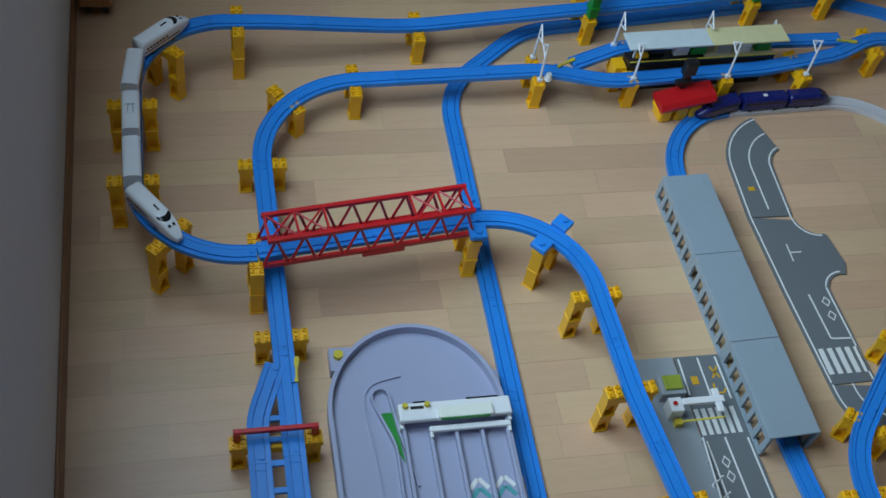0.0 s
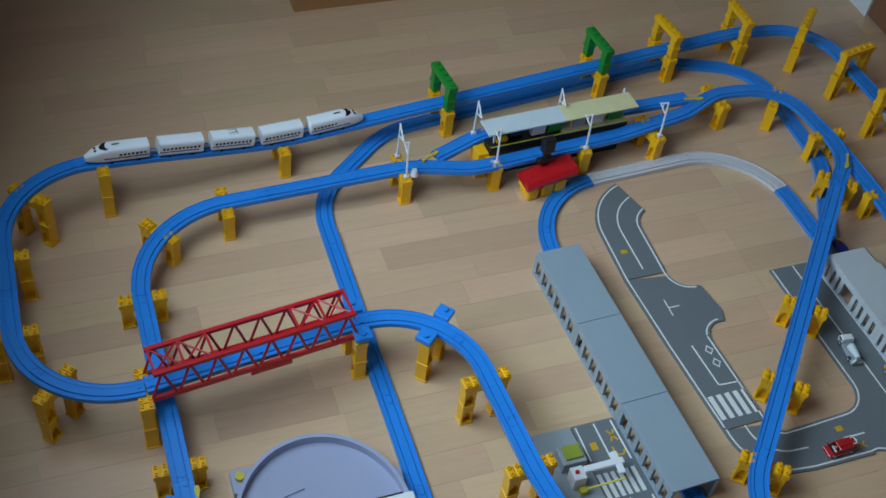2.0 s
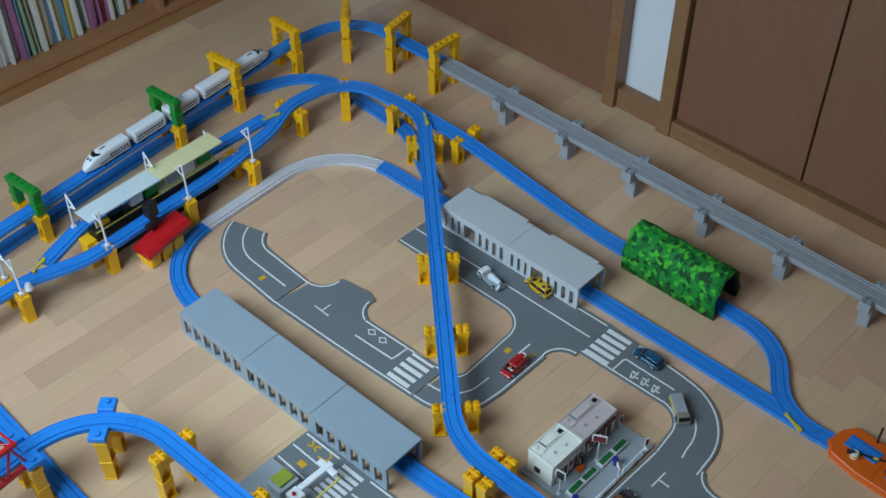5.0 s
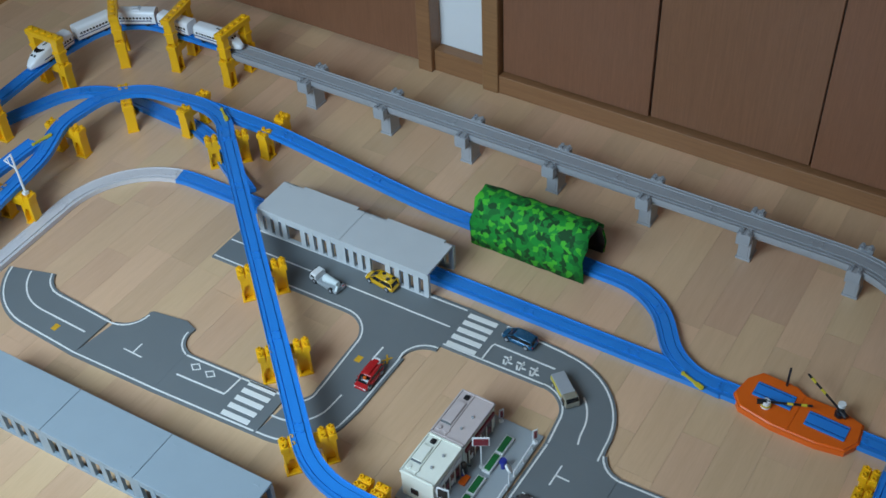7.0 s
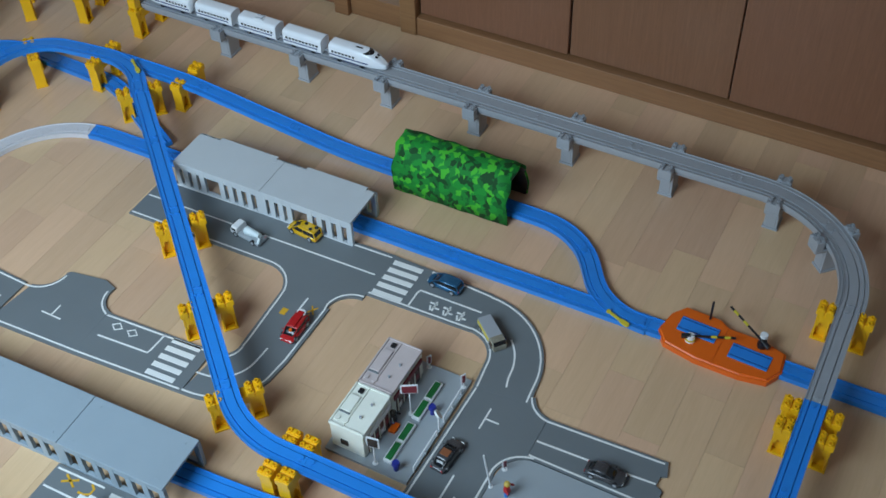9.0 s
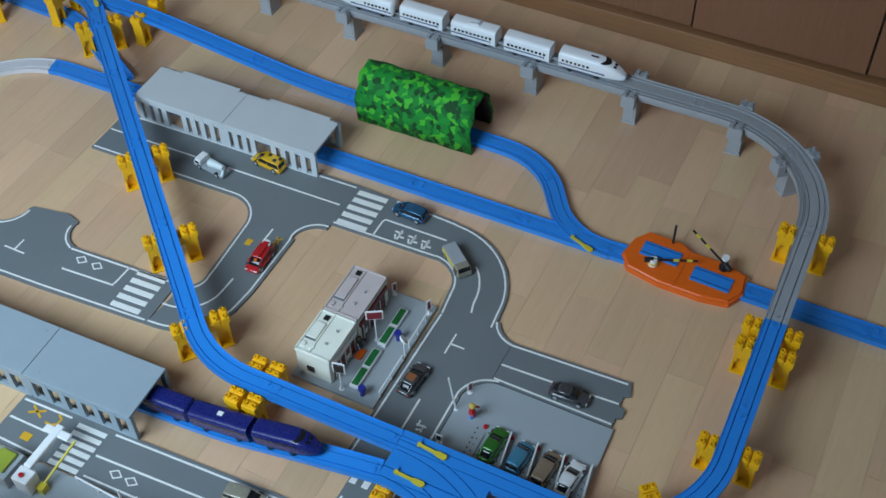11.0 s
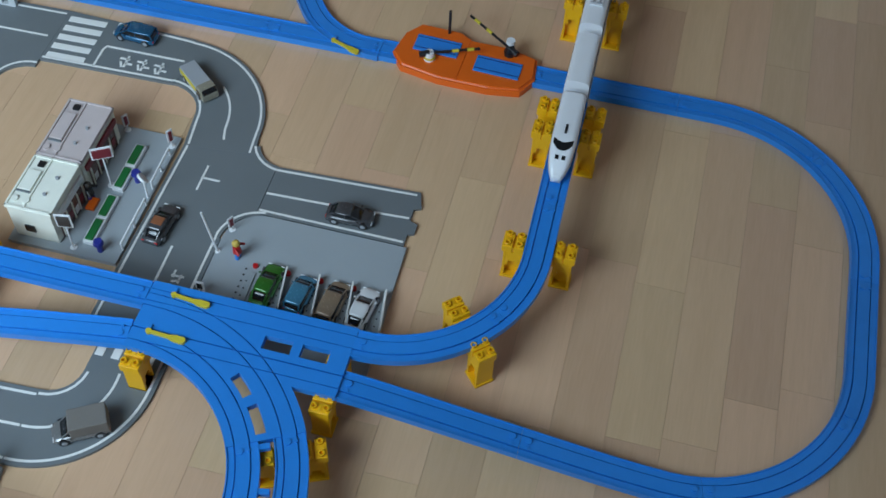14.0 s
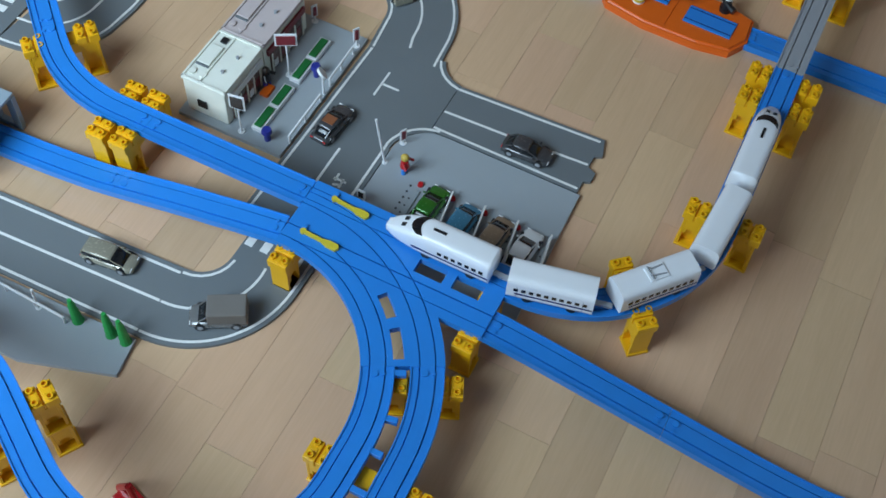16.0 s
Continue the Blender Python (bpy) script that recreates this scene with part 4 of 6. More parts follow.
stripe(r, [(-0.995, 0.839)] + arc(-0.985, 0.955, 0.115, 275, 345) + [(-0.869, 0.975), (-0.869, 1.115)] + arc(-0.820, 1.118, 0.052, 180, 90, 12))
stripe(r, [(-0.998, 0.930)] + arc(-0.990, 0.963, 0.036, -80, 15, 12) + [(-0.955, 0.985)] + arc(-1.028, 1.102, 0.066, 0, 90, 12) + [(-1.362, 1.159)])
stripe(r, [(-1.362, 1.264), (-0.823, 1.282)])
stripe(r, [(-1.362, 1.214), (-0.830, 1.228)])
stripe(r, [(-0.995, 0.882)] + arc(-0.985, 0.955, 0.072, 275, 350) + [(-0.912, 0.985)])
stripe(r, [(-0.912, 1.07), (-0.912, 1.12)])
bar(r, -0.935, 1.072, 0.016, 0.012, 90, M_OPAINT)
for a in (35, -35):
    bar(r, -0.888, 1.098, 0.003, 0.022, a, M_OPAINT)
bar(r, -0.888, 1.078, 0.003, 0.02, 0, M_OPAINT)
# road 2: crossing, stop box, bend, junction
r = road("grey plastic toy road with zebra crossing and painted words", [(-0.820, 1.178), (-0.605, 1.185), (-0.605, 1.284), (-0.820, 1.290)])
stripe(r, [(-0.818, 1.184), (-0.605, 1.191)])
stripe(r, [(-0.735, 1.284), (-0.605, 1.277)])
for k in range(5):
    bar(r, -0.783, 1.192 + 0.0205 * k, 0.062, 0.0115, 2, name="crossing_bar")
stripe(r, [(-0.735, 1.186), (-0.735, 1.232), (-0.605, 1.234)])
for k in range(3):
    x = -0.69 + 0.028 * k
    bar(r, x, 1.209, 0.0036, 0.024)
    bar(r, x - 0.004, 1.214, 0.016, 0.0036)
    bar(r, x + 0.005, 1.205, 0.012, 0.0036)
    bar(r, x - 0.006, 1.202, 0.0036, 0.012, 25)
r = road("grey plastic toy road bend with white edge lines", [(-0.605, 1.185)] + arc(-0.606, 1.128, 0.058, 90, 0, 8) + [(-0.542, 1.075), (-0.437, 1.085)] + arc(-0.606, 1.118, 0.164, 0, 90, 12))
stripe(r, arc(-0.606, 1.128, 0.064, 90, 0, 8) + [(-0.536, 1.078)])
stripe(r, arc(-0.606, 1.118, 0.158, 90, 0, 12) + [(-0.445, 1.086)])
stripe(r, arc(-0.606, 1.122, 0.110, 45, 0, 12) + [(-0.490, 1.10)])
r = road("grey plastic toy road junction with painted words", [(-0.542, 1.075), (-0.548, 0.760), (-0.430, 0.760), (-0.430, 0.930)] + arc(-0.380, 0.930, 0.052, 180, 95, 12) + [(-0.398, 0.985), (-0.398, 1.072)] + arc(-0.392, 1.118, 0.045, 265, 200, 12))
stripe(r, [(-0.536, 1.075), (-0.541, 0.765)])
stripe(r, [(-0.437, 0.765), (-0.437, 0.93)] + arc(-0.380, 0.930, 0.058, 180, 95, 12))
stripe(r, arc(-0.392, 1.118, 0.052, 200, 265, 12))
stripe(r, [(-0.488, 0.80), (-0.488, 0.90)])
bar(r, -0.493, 1.024, 0.003, 0.046)
bar(r, -0.480, 1.024, 0.026, 0.003)
for k in range(2):
    y = 0.855 - 0.028 * k
    bar(r, -0.462, y, 0.018, 0.003)
    bar(r, -0.458, y - 0.004, 0.003, 0.014)
    bar(r, -0.468, y + 0.003, 0.003, 0.012)
    bar(r, -0.462, y - 0.008, 0.012, 0.003, 20)
r = road("grey plastic toy road tile with jagged end", [(-0.397, 0.985), (-0.185, 0.985), (-0.185, 1.005), (-0.176, 1.009), (-0.176, 1.025), (-0.188, 1.03), (-0.188, 1.05), (-0.178, 1.055), (-0.186, 1.082), (-0.397, 1.072)])
stripe(r, [(-0.396, 0.991), (-0.187, 0.991)])
stripe(r, [(-0.396, 1.066), (-0.19, 1.076)])
stripe(r, [(-0.396, 1.022), (-0.30, 1.026)])
stripe(r, [(-0.24, 1.030), (-0.19, 1.033)])
# road 3: long tile, bend under the switch
r = road("grey plastic toy road with zebra crossing and orange arrows", [(-1.085, 0.530), (-0.560, 0.546), (-0.560, 0.650), (-0.905, 0.631), (-1.085, 0.622)])
stripe(r, [(-1.08, 0.615), (-0.985, 0.619)])
stripe(r, [(-0.90, 0.624), (-0.562, 0.642)])
stripe(r, [(-0.905, 0.579), (-0.562, 0.598)])
stripe(r, [(-0.90, 0.541), (-0.562, 0.553)])
stripe(r, [(-1.08, 0.578), (-0.985, 0.580)])
stripe(r, [(-1.08, 0.538), (-1.0, 0.538)])
for k in range(6):
    bar(r, -0.940, 0.540 + 0.0147 * k, 0.056, 0.0087, 2, name="crossing_bar")
for x in (-0.855, -0.825):
    diamond(r, x, 0.565, 0.013, 0.009)
for a in (30, -30):
    bar(r, -1.045, 0.604, 0.030, 0.004, a, M_OPAINT)
stripe(r, arc(-1.008, 0.604, 0.011, 90, -90, 5) + [(-1.02, 0.593)], 0.004, M_OPAINT)
bar(r, -1.03, 0.558, 0.018, 0.014, 0, M_OPAINT)
r = road("grey plastic toy road bend running under the switch", arc(-0.560, 0.683, 0.137, 270, 360, 20) + [(-0.423, 0.755), (-0.520, 0.755)] + arc(-0.560, 0.690, 0.040, 0, -90, 12))
stripe(r, arc(-0.560, 0.683, 0.130, 270, 360, 20) + [(-0.430, 0.75)])
stripe(r, arc(-0.560, 0.690, 0.046, -90, -2, 12))
stripe(r, arc(-0.560, 0.684, 0.086, -90, 8, 14))
for k in range(4):
    bar(r, -0.512 + 0.022 * k, 0.722, 0.011, 0.016)
# plates
pk = thing("parking_plate", "light grey plastic parking base with raised dividers", "toy base plate")
part("plate", prism(bmesh.new(), [(-0.428, 0.765), (-0.175, 0.765), (-0.180, 0.982), (-0.37, 0.982)] + arc(-0.376, 0.930, 0.052, 100, 180, 12), 0, 0.006), M_PLATE, pk)
for k in range(5):
    x = -0.367 + 0.046 * k
    part("divider", boxed(x - 0.006, x + 0.005, 0.822, 0.886, 0.006, 0.0085, bevel=0.0008), M_PLATE, pk)
    if k:
        part("white_panel", boxed(-0.0012, 0.0012, -0.032, 0.032, 0.0, 0.012, bevel=0.0006), M_PAINT, pk, "white slanted bay divider", pose(x + 0.001, 0.868, 0.0085, 0, 12, 8))
    if k < 4:
        part("red_button", rod(bmesh.new(), (x, 0.897, 0.006), (x, 0.897, 0.0095), 0.0042, 12, 0.0036), M_RED, pk, "red button")
    # black discs paint the shade inside small holes; nothing is cut
    for j in range(4):
        part("stud_hole_shade", rod(bmesh.new(), (x - 0.003, 0.834 + 0.012 * j, 0.0085), (x - 0.003, 0.834 + 0.012 * j, 0.0089), 0.0012, 12), M_DARK, pk)
part("curb", boxed(-0.375, -0.180, 0.815, 0.821, 0.006, 0.016, bevel=0.001), M_PLATE, pk)
# hole shade along the plate's edge, again as flat black discs
for k in range(7):
    part("stud_hole_shade", rod(bmesh.new(), (-0.378, 0.83 + 0.01 * k, 0.006), (-0.378, 0.83 + 0.01 * k, 0.0066), 0.0015, 12), M_DARK, pk)

tp = thing("toll_plate", "light grey plastic base plate beside the road", "toy base plate")
part("plate", prism(bmesh.new(), [(-1.085, 0.440), (-0.66, 0.455), (-0.548, 0.492), (-0.556, 0.541), (-1.085, 0.526)], 0, 0.006), M_PLATE, tp)


def sign(x, y, h, mat, w=0.018, hh=0.022, yaw=0, board=None, label="toy road sign on a thin white pole"):
    s = thing("toy_sign", label, "toy sign", "toy road signs", "", pose(x, y, 0.005, 0, 0, yaw))
    part("pole", rod(bmesh.new(), (0, 0, 0), (0, 0, h), 0.0013, 12), M_WHITE, s)
    part("foot", rod(bmesh.new(), (0, 0, 0), (0, 0, 0.002), 0.005, 10), M_WHITE, s)
    b = part("board", boxed(-w / 2, w / 2, -0.001, 0.001, h - hh / 2, h + hh / 2, bevel=0.0005), M_WHITE, s)
    part("face", boxed(-w / 2 + 0.0025, w / 2 - 0.0025, -0.0022, -0.0009, h - hh / 2 + 0.003, h + hh / 2 - 0.003), mat, b)


M_MAROON = material("maroon_sign_print", (0.20, 0.02, 0.03), 0.45)
M_BLUESIGN = material("blue_figure_plastic", (0.02, 0.03, 0.25), 0.4)
sign(-0.610, 0.975, 0.070, M_MAROON, 0.030, 0.022, 30, label="maroon toy shop sign on a tall white pole")
sign(-0.614, 0.861, 0.060, M_GLASS, 0.022, 0.026, 10, label="white square toy shop sign on a pole")
sign(-0.630, 1.078, 0.022, M_MAROON, 0.010, 0.022, 60, label="small maroon banner sign")
sign(-0.556, 1.066, 0.024, M_MAROON, 0.010, 0.024, 60, label="small maroon banner sign")
sign(-0.419, 0.947, 0.018, M_MAROON, 0.010, 0.020, 60, label="small maroon banner sign")
sign(-0.421, 0.838, 0.018, M_GLASS, 0.012, 0.016, 0, label="small dark toy sign")


def lamp_pole(x, y, h, lean, yaw):
    s = thing("toy_street_pole", "thin white plastic toy street pole", "toy pole", "white street poles", "", pose(x, y, 0.005, 0, 0, yaw))
    part("pole", rod(bmesh.new(), (0, 0, 0), (lean, 0, h), 0.0016, 12), M_WHITE, s)
    part("foot", rod(bmesh.new(), (0, 0, 0), (0, 0, 0.002), 0.004, 8), M_WHITE, s)


lamp_pole(-0.425, 0.907, 0.082, -0.012, 0)
lamp_pole(-0.78, 0.530, 0.045, 0.004, 0)
lamp_pole(-0.68, 0.522, 0.045, 0.003, 0)
lamp_pole(-0.81, 0.525, 0.050, 0.004, 0)


def guard_rail(x0, y0, x1, y1, n, label="white plastic toy guard rail"):
    g = thing("toy_guard_rail", label, "toy fence", "white guard rails")
    for k in range(n):
        u = k / (n - 1)
        x, y = x0 + (x1 - x0) * u, y0 + (y1 - y0) * u
        part("post", rod(bmesh.new(), (x, y, 0.005), (x, y, 0.021), 0.0015, 12), M_WHITE, g)
    part("rail", rod(bmesh.new(), (x0, y0, 0.020), (x1, y1, 0.020), 0.0017, 12), M_WHITE, g)


guard_rail(-0.549, 0.875, -0.549, 0.955, 3)
guard_rail(-0.552, 0.985, -0.553, 1.05, 3)
guard_rail(-0.90, 0.528, -0.64, 0.520, 7)


def figure(x, y, top, bottom, hair, label):
    """A small toy figure, one plain mesh."""
    bm = bmesh.new()
    for sy in (-1, 1):
        rod(bm, (0, sy * 0.0032, 0.0), (0, sy * 0.0030, 0.013), 0.0032, 8)
        rod(bm, (0, sy * 0.0055, 0.023), (0.007, sy * 0.0105, 0.018), 0.0020, 8)
    rod(bm, (0, 0, 0.012), (0, 0, 0.025), 0.0064, 10, 0.0050)
    bmesh.ops.create_uvsphere(bm, u_segments=10, v_segments=8, radius=0.0056, matrix=Matrix.Translation((0, 0, 0.030)))
    o = part("toy_figure", bm, top, None, "", pose(x, y, 0.006))
    o.data.materials.append(bottom)
    o.data.materials.append(hair)
    for f in o.data.polygons:
        f.material_index = 1 if f.center.z < 0.0125 else (2 if f.center.z > 0.0256 else 0)
    tagged(o, label, "toy figure", "toy figures")


M_HAIR = material("yellow_hair_plastic", (0.6, 0.42, 0.08), 0.5)
M_BROWNH = material("dark_hair_plastic", (0.03, 0.02, 0.015), 0.5)
figure(-0.395, 0.906, M_RED, M_BLUE, M_HAIR, "small red and blue plastic toy figure with yellow hair")
figure(-0.626, 0.945, M_DARK, M_BLUESIGN, M_BROWNH, "small dark plastic toy figure by the shop")


M_SHOPFRONT = material("brown_printed_shop_front", (0.16, 0.10, 0.09), 0.25, vary=0.3, scale=120)
M_HEDGE = material("dark_green_hedge_plastic", (0.010, 0.15, 0.035), 0.5, vary=0.25, scale=300, bump=0.1)


def shop():
    s = thing("toy_shop", "toy shop of two small buildings on a grey plate", "toy building", "", "", pose(0, 0, 0))
    part("base_plate", prism(bmesh.new(), [(-0.705, 0.850), (-0.549, 0.850), (-0.549, 1.085), (-0.715, 1.085)], 0, 0.006), M_PLATE, s)
    for y0, y1, hz, wallm, roofm in ((0.862, 0.953, 0.064, M_CREAM, M_CREAM), (0.956, 1.062, 0.064, M_CREAM, M_PINK)):
        b = part("building", boxed(-0.697, -0.634, y0, y1, 0.006, hz, bevel=0.001), wallm, s)
        part("roof_slab", boxed(-0.699, -0.632, y0 - 0.001, y1 + 0.001, hz, hz + 0.004, bevel=0.001), roofm, b)
        for px0, px1, py0, py1 in ((-0.699, -0.632, y1 - 0.003, y1), (-0.699, -0.696, y0, y1), (-0.673, -0.671, y0, y1), (-0.699, -0.632, y0, y0 + 0.003), (-0.635, -0.632, y0, y1)):
            part("parapet", boxed(px0, px1, py0, py1, hz + 0.004, hz + 0.0062, bevel=0.0005), roofm, b)
        part("roof_box", boxed(-0.694, -0.675, y0 + 0.030, y1 - 0.026, hz + 0.004, hz + 0.0075, bevel=0.001), roofm, b)
        part("roof_louvre", boxed(-0.694, -0.675, y0 + 0.0265, y0 + 0.0295, hz + 0.004, hz + 0.0062), M_ROAD, b)
        part("roof_vent", boxed(-0.686, -0.677, y1 - 0.019, y1 - 0.009, hz + 0.004, hz + 0.0075, bevel=0.0008), M_DARK, b)
        for k in range(2):
            part("roof_fan", rod(bmesh.new(), (-0.690 + 0.016 * k, y0 + 0.014, hz + 0.004), (-0.690 + 0.016 * k, y0 + 0.014, hz + 0.0065), 0.005, 12), roofm, b)
            part("roof_pipe", rod(bmesh.new(), (-0.655 + 0.004 * k, y0 + 0.03 + 0.03 * k, hz + 0.004), (-0.655 + 0.004 * k, y0 + 0.03 + 0.03 * k, hz + 0.0075), 0.0024, 8), M_GREYRAIL, b)
        part("shop_front", boxed(-0.6338, -0.6315, y0 + 0.012, y1 - 0.012, 0.008, 0.042), M_SHOPFRONT, b)
        for k in range(5):
            ym = y0 + 0.014 + (y1 - y0 - 0.028) * k / 4
            part("mullion", boxed(-0.6320, -0.6300, ym - 0.0012, ym + 0.0012, 0.008, 0.042), M_CREAM, b)
            if k < 4:
                part("poster", boxed(-0.6318, -0.6306, ym + 0.004, ym + 0.013, 0.012 + 0.006 * (k % 2), 0.024 + 0.006 * (k % 2)), (M_WHITE, M_MAROON)[k % 2], b)
        part("sign_band", boxed(-0.6338, -0.6305, y0 + 0.006, y1 - 0.006, 0.044, 0.054), M_MAROON if roofm is M_PINK else M_WHITE, b)
        part("side_window", boxed(-0.678, -0.664, y0 - 0.0022, y0 + 0.001, 0.022, 0.034), M_GLASS, b)
    for y in (0.872, 0.915, 0.968, 1.012):
        p = part("planter", boxed(-0.6045, -0.5885, y - 0.002, y + 0.040, 0.006, 0.013, bevel=0.0008), M_WHITE, s)
        part("hedge", boxed(-0.6022, -0.5908, y + 0.001, y + 0.037, 0.0130, 0.0155, bevel=0.0010), M_HEDGE, p)
    for y in (0.866, 0.992):
        m_ = part("mail_post", rod(bmesh.new(), (-0.577, y, 0.006), (-0.577, y, 0.022), 0.0045, 10), M_BLUESIGN, s)
        part("mail_cap", rod(bmesh.new(), (-0.577, y, 0.022), (-0.577, y, 0.027), 0.0075, 12, 0.006), M_BLUESIGN, m_)
    part("bench", boxed(-0.626, -0.614, 0.925, 0.945, 0.006, 0.011), M_ORANGE, s)
    part("mirror_pole", rod(bmesh.new(), (-0.552, 0.968, 0.006), (-0.552, 0.968, 0.045), 0.0014, 12), M_WHITE, s)
    part("mirror", rod(bmesh.new(), (-0.553, 0.967, 0.047), (-0.551, 0.969, 0.049), 0.009, 14), M_WHITE, s)


shop()


def loft(stations, e=0.62, n=10):
    """A rounded shell over stations (x, half width, foot, top)."""
    bm, rings = bmesh.new(), []
    for x, hw, z0, z1 in stations:
        row = [bm.verts.new((x, -hw * 0.96, z0))]
        for k in range(n + 1):
            a = math.pi * k / n
            c, s_ = -math.cos(a), math.sin(a)
            row.append(bm.verts.new((x, hw * math.copysign(abs(c) ** e, c), z0 + (z1 - z0) * (0.35 + 0.65 * s_**e))))
        row.append(bm.verts.new((x, hw * 0.96, z0)))
        rings.append(row)
    m = len(rings[0])
    for a, b in zip(rings, rings[1:]):
        for k in range(m):
            bm.faces.new((a[k], a[(k + 1) % m], b[(k + 1) % m], b[k]))
    bm.faces.new(rings[0])
    bm.faces.new(rings[-1][::-1])
    bmesh.ops.recalc_face_normals(bm, faces=bm.faces)
    return bm


def car(x, y, yaw, mat, label, length=0.070, width=0.029, h=0.023, kind="car", z=RZ):
    """A small die-cast car with rounded body, glazed cabin, roof, wheels and lights."""
    c = thing("toy_car", label, "toy car", "toy cars", "", pose(x, y, z, 0, 0, yaw))
    L_, w = length / 2, width / 2
    if kind == "truck":
        body = part("body", loft([(-L_, w * 0.95, 0.004, 0.0105), (L_ * 0.46, w * 0.95, 0.004, 0.0105)], 0.25), M_PLATE, c)
        part("cab", loft([(L_ * 0.48, w * 0.96, 0.004, h - 0.0005), (L_ * 0.86, w * 0.96, 0.004, h), (L_ * 0.97, w * 0.93, 0.004, 0.017), (L_, w * 0.9, 0.004, 0.012)], 0.3), mat, body)
        part("windscreen", boxed(-0.0042, 0.0042, -w * 0.8, w * 0.8, -0.0006, 0.0008, bevel=0.0004), M_GLASS, body, m=pose(L_ * 0.935, 0, 0.0198, 0, 66, 0))
        for sy in (-1, 1):
            part("side_window", boxed(L_ * 0.58, L_ * 0.84, sy * w * 0.95 - 0.0008, sy * w * 0.95 + 0.0008, 0.0145, 0.0195, bevel=0.0003), M_GLASS, body)
    else:
        van = kind == "van"
        top, tail = (0.0142, 0.0135) if van else (0.0140, 0.0128)
        body = part("body", loft([(-L_, w * 0.74, 0.006, tail - 0.002), (-L_ * 0.95, w * 0.90, 0.004, tail), (-L_ * 0.6, w, 0.0035, top + 0.0006), (0, w, 0.0035, top + 0.0006), (L_ * 0.5, w * 0.99, 0.0035, top), (L_ * 0.82, w * 0.93, 0.004, 0.0122), (L_ * 0.96, w * 0.8, 0.005, 0.0102), (L_, w * 0.62, 0.006, 0.0088)]), mat, c, smooth=True)
        if van:
            cab = [(-L_ * 0.93, w * 0.72, 0.011, 0.0150), (-L_ * 0.84, w * 0.82, 0.011, h - 0.0022), (-L_ * 0.3, w * 0.86, 0.011, h - 0.0008), (L_ * 0.22, w * 0.84, 0.011, h - 0.0014), (L_ * 0.66, w * 0.74, 0.011, 0.0144)]
            roof = [(-L_ * 0.87, w * 0.68, h - 0.0048, h - 0.0018), (-L_ * 0.78, w * 0.79, h - 0.0042, h - 0.0004), (-L_ * 0.2, w * 0.83, h - 0.0042, h), (L_ * 0.16, w * 0.80, h - 0.0042, h - 0.0006), (L_ * 0.25, w * 0.72, h - 0.0042, h - 0.0016)]
        else:
            cab = [(-L_ * 0.84, w * 0.60, 0.011, 0.0138), (-L_ * 0.52, w * 0.78, 0.011, h - 0.0018), (-L_ * 0.15, w * 0.83, 0.011, h - 0.0008), (L_ * 0.08, w * 0.80, 0.011, h - 0.0016), (L_ * 0.50, w * 0.72, 0.011, 0.0140)]
            roof = [(-L_ * 0.56, w * 0.64, h - 0.0046, h - 0.0016), (-L_ * 0.46, w * 0.75, h - 0.0042, h - 0.0004), (-L_ * 0.15, w * 0.79, h - 0.0042, h), (L_ * 0.02, w * 0.76, h - 0.0042, h - 0.0006), (L_ * 0.10, w * 0.68, h - 0.0042, h - 0.0016)]
        part("glazing", loft(cab), M_GLASS, body, "dark tinted car windows", smooth=True)
        part("roof", loft(roof), mat, body, smooth=True)
        f, r_, rf = cab[-1], cab[0], roof
        for sy in (-1, 1):
            part("pillar", rod(bmesh.new(), (f[0], sy * f[1] * 0.96, 0.0134), (rf[-1][0], sy * rf[-1][1] * 1.06, h - 0.0030), 0.0009, 12), mat, body)
            part("pillar", rod(bmesh.new(), (r_[0], sy * r_[1] * 0.98, 0.0134), (rf[0][0], sy * rf[0][1] * 1.10, h - 0.0030), 0.0013, 12), mat, body)
            part("pillar", rod(bmesh.new(), (-L_ * 0.14, sy * w * 0.87, 0.0136), (-L_ * 0.15, sy * w * 0.72, h - 0.0026), 0.0008, 12), mat, body)
            part("mirror", boxed(L_ * 0.34, L_ * 0.40, sy * w * 1.04 - 0.0016, sy * w * 1.04 + 0.0016, 0.0132, 0.0150, bevel=0.0005), mat, body)
    for sx in (-0.6, 0.6):
        for sy in (-1, 1):
            wh = part("wheel", rod(bmesh.new(), (sx * L_, sy * (w - 0.004), 0.0062), (sx * L_, sy * (w + 0.0004), 0.0062), 0.0062, 14), M_DARK, c)
            part("hub", rod(bmesh.new(), (sx * L_, sy * (w + 0.0002), 0.0062), (sx * L_, sy * (w + 0.0009), 0.0062), 0.0035, 10), M_GREYRAIL, wh)
    for sy in (-1, 1):
        part("headlight", boxed(L_ * 0.93, L_ * 0.965, sy * w * 0.62 - 0.0028, sy * w * 0.62 + 0.0028, 0.0080, 0.0106, bevel=0.0005), M_WHITE, body)
        part("tail_light", boxed(-L_ * 0.985, -L_ * 0.95, sy * w * 0.66 - 0.0026, sy * w * 0.66 + 0.0026, 0.0090, 0.0118, bevel=0.0005), M_RED, body)
    return c


def paint(name, col, metal=0.3):
    return material(name, col, 0.25, metal, vary=0.03, coat=0.5)


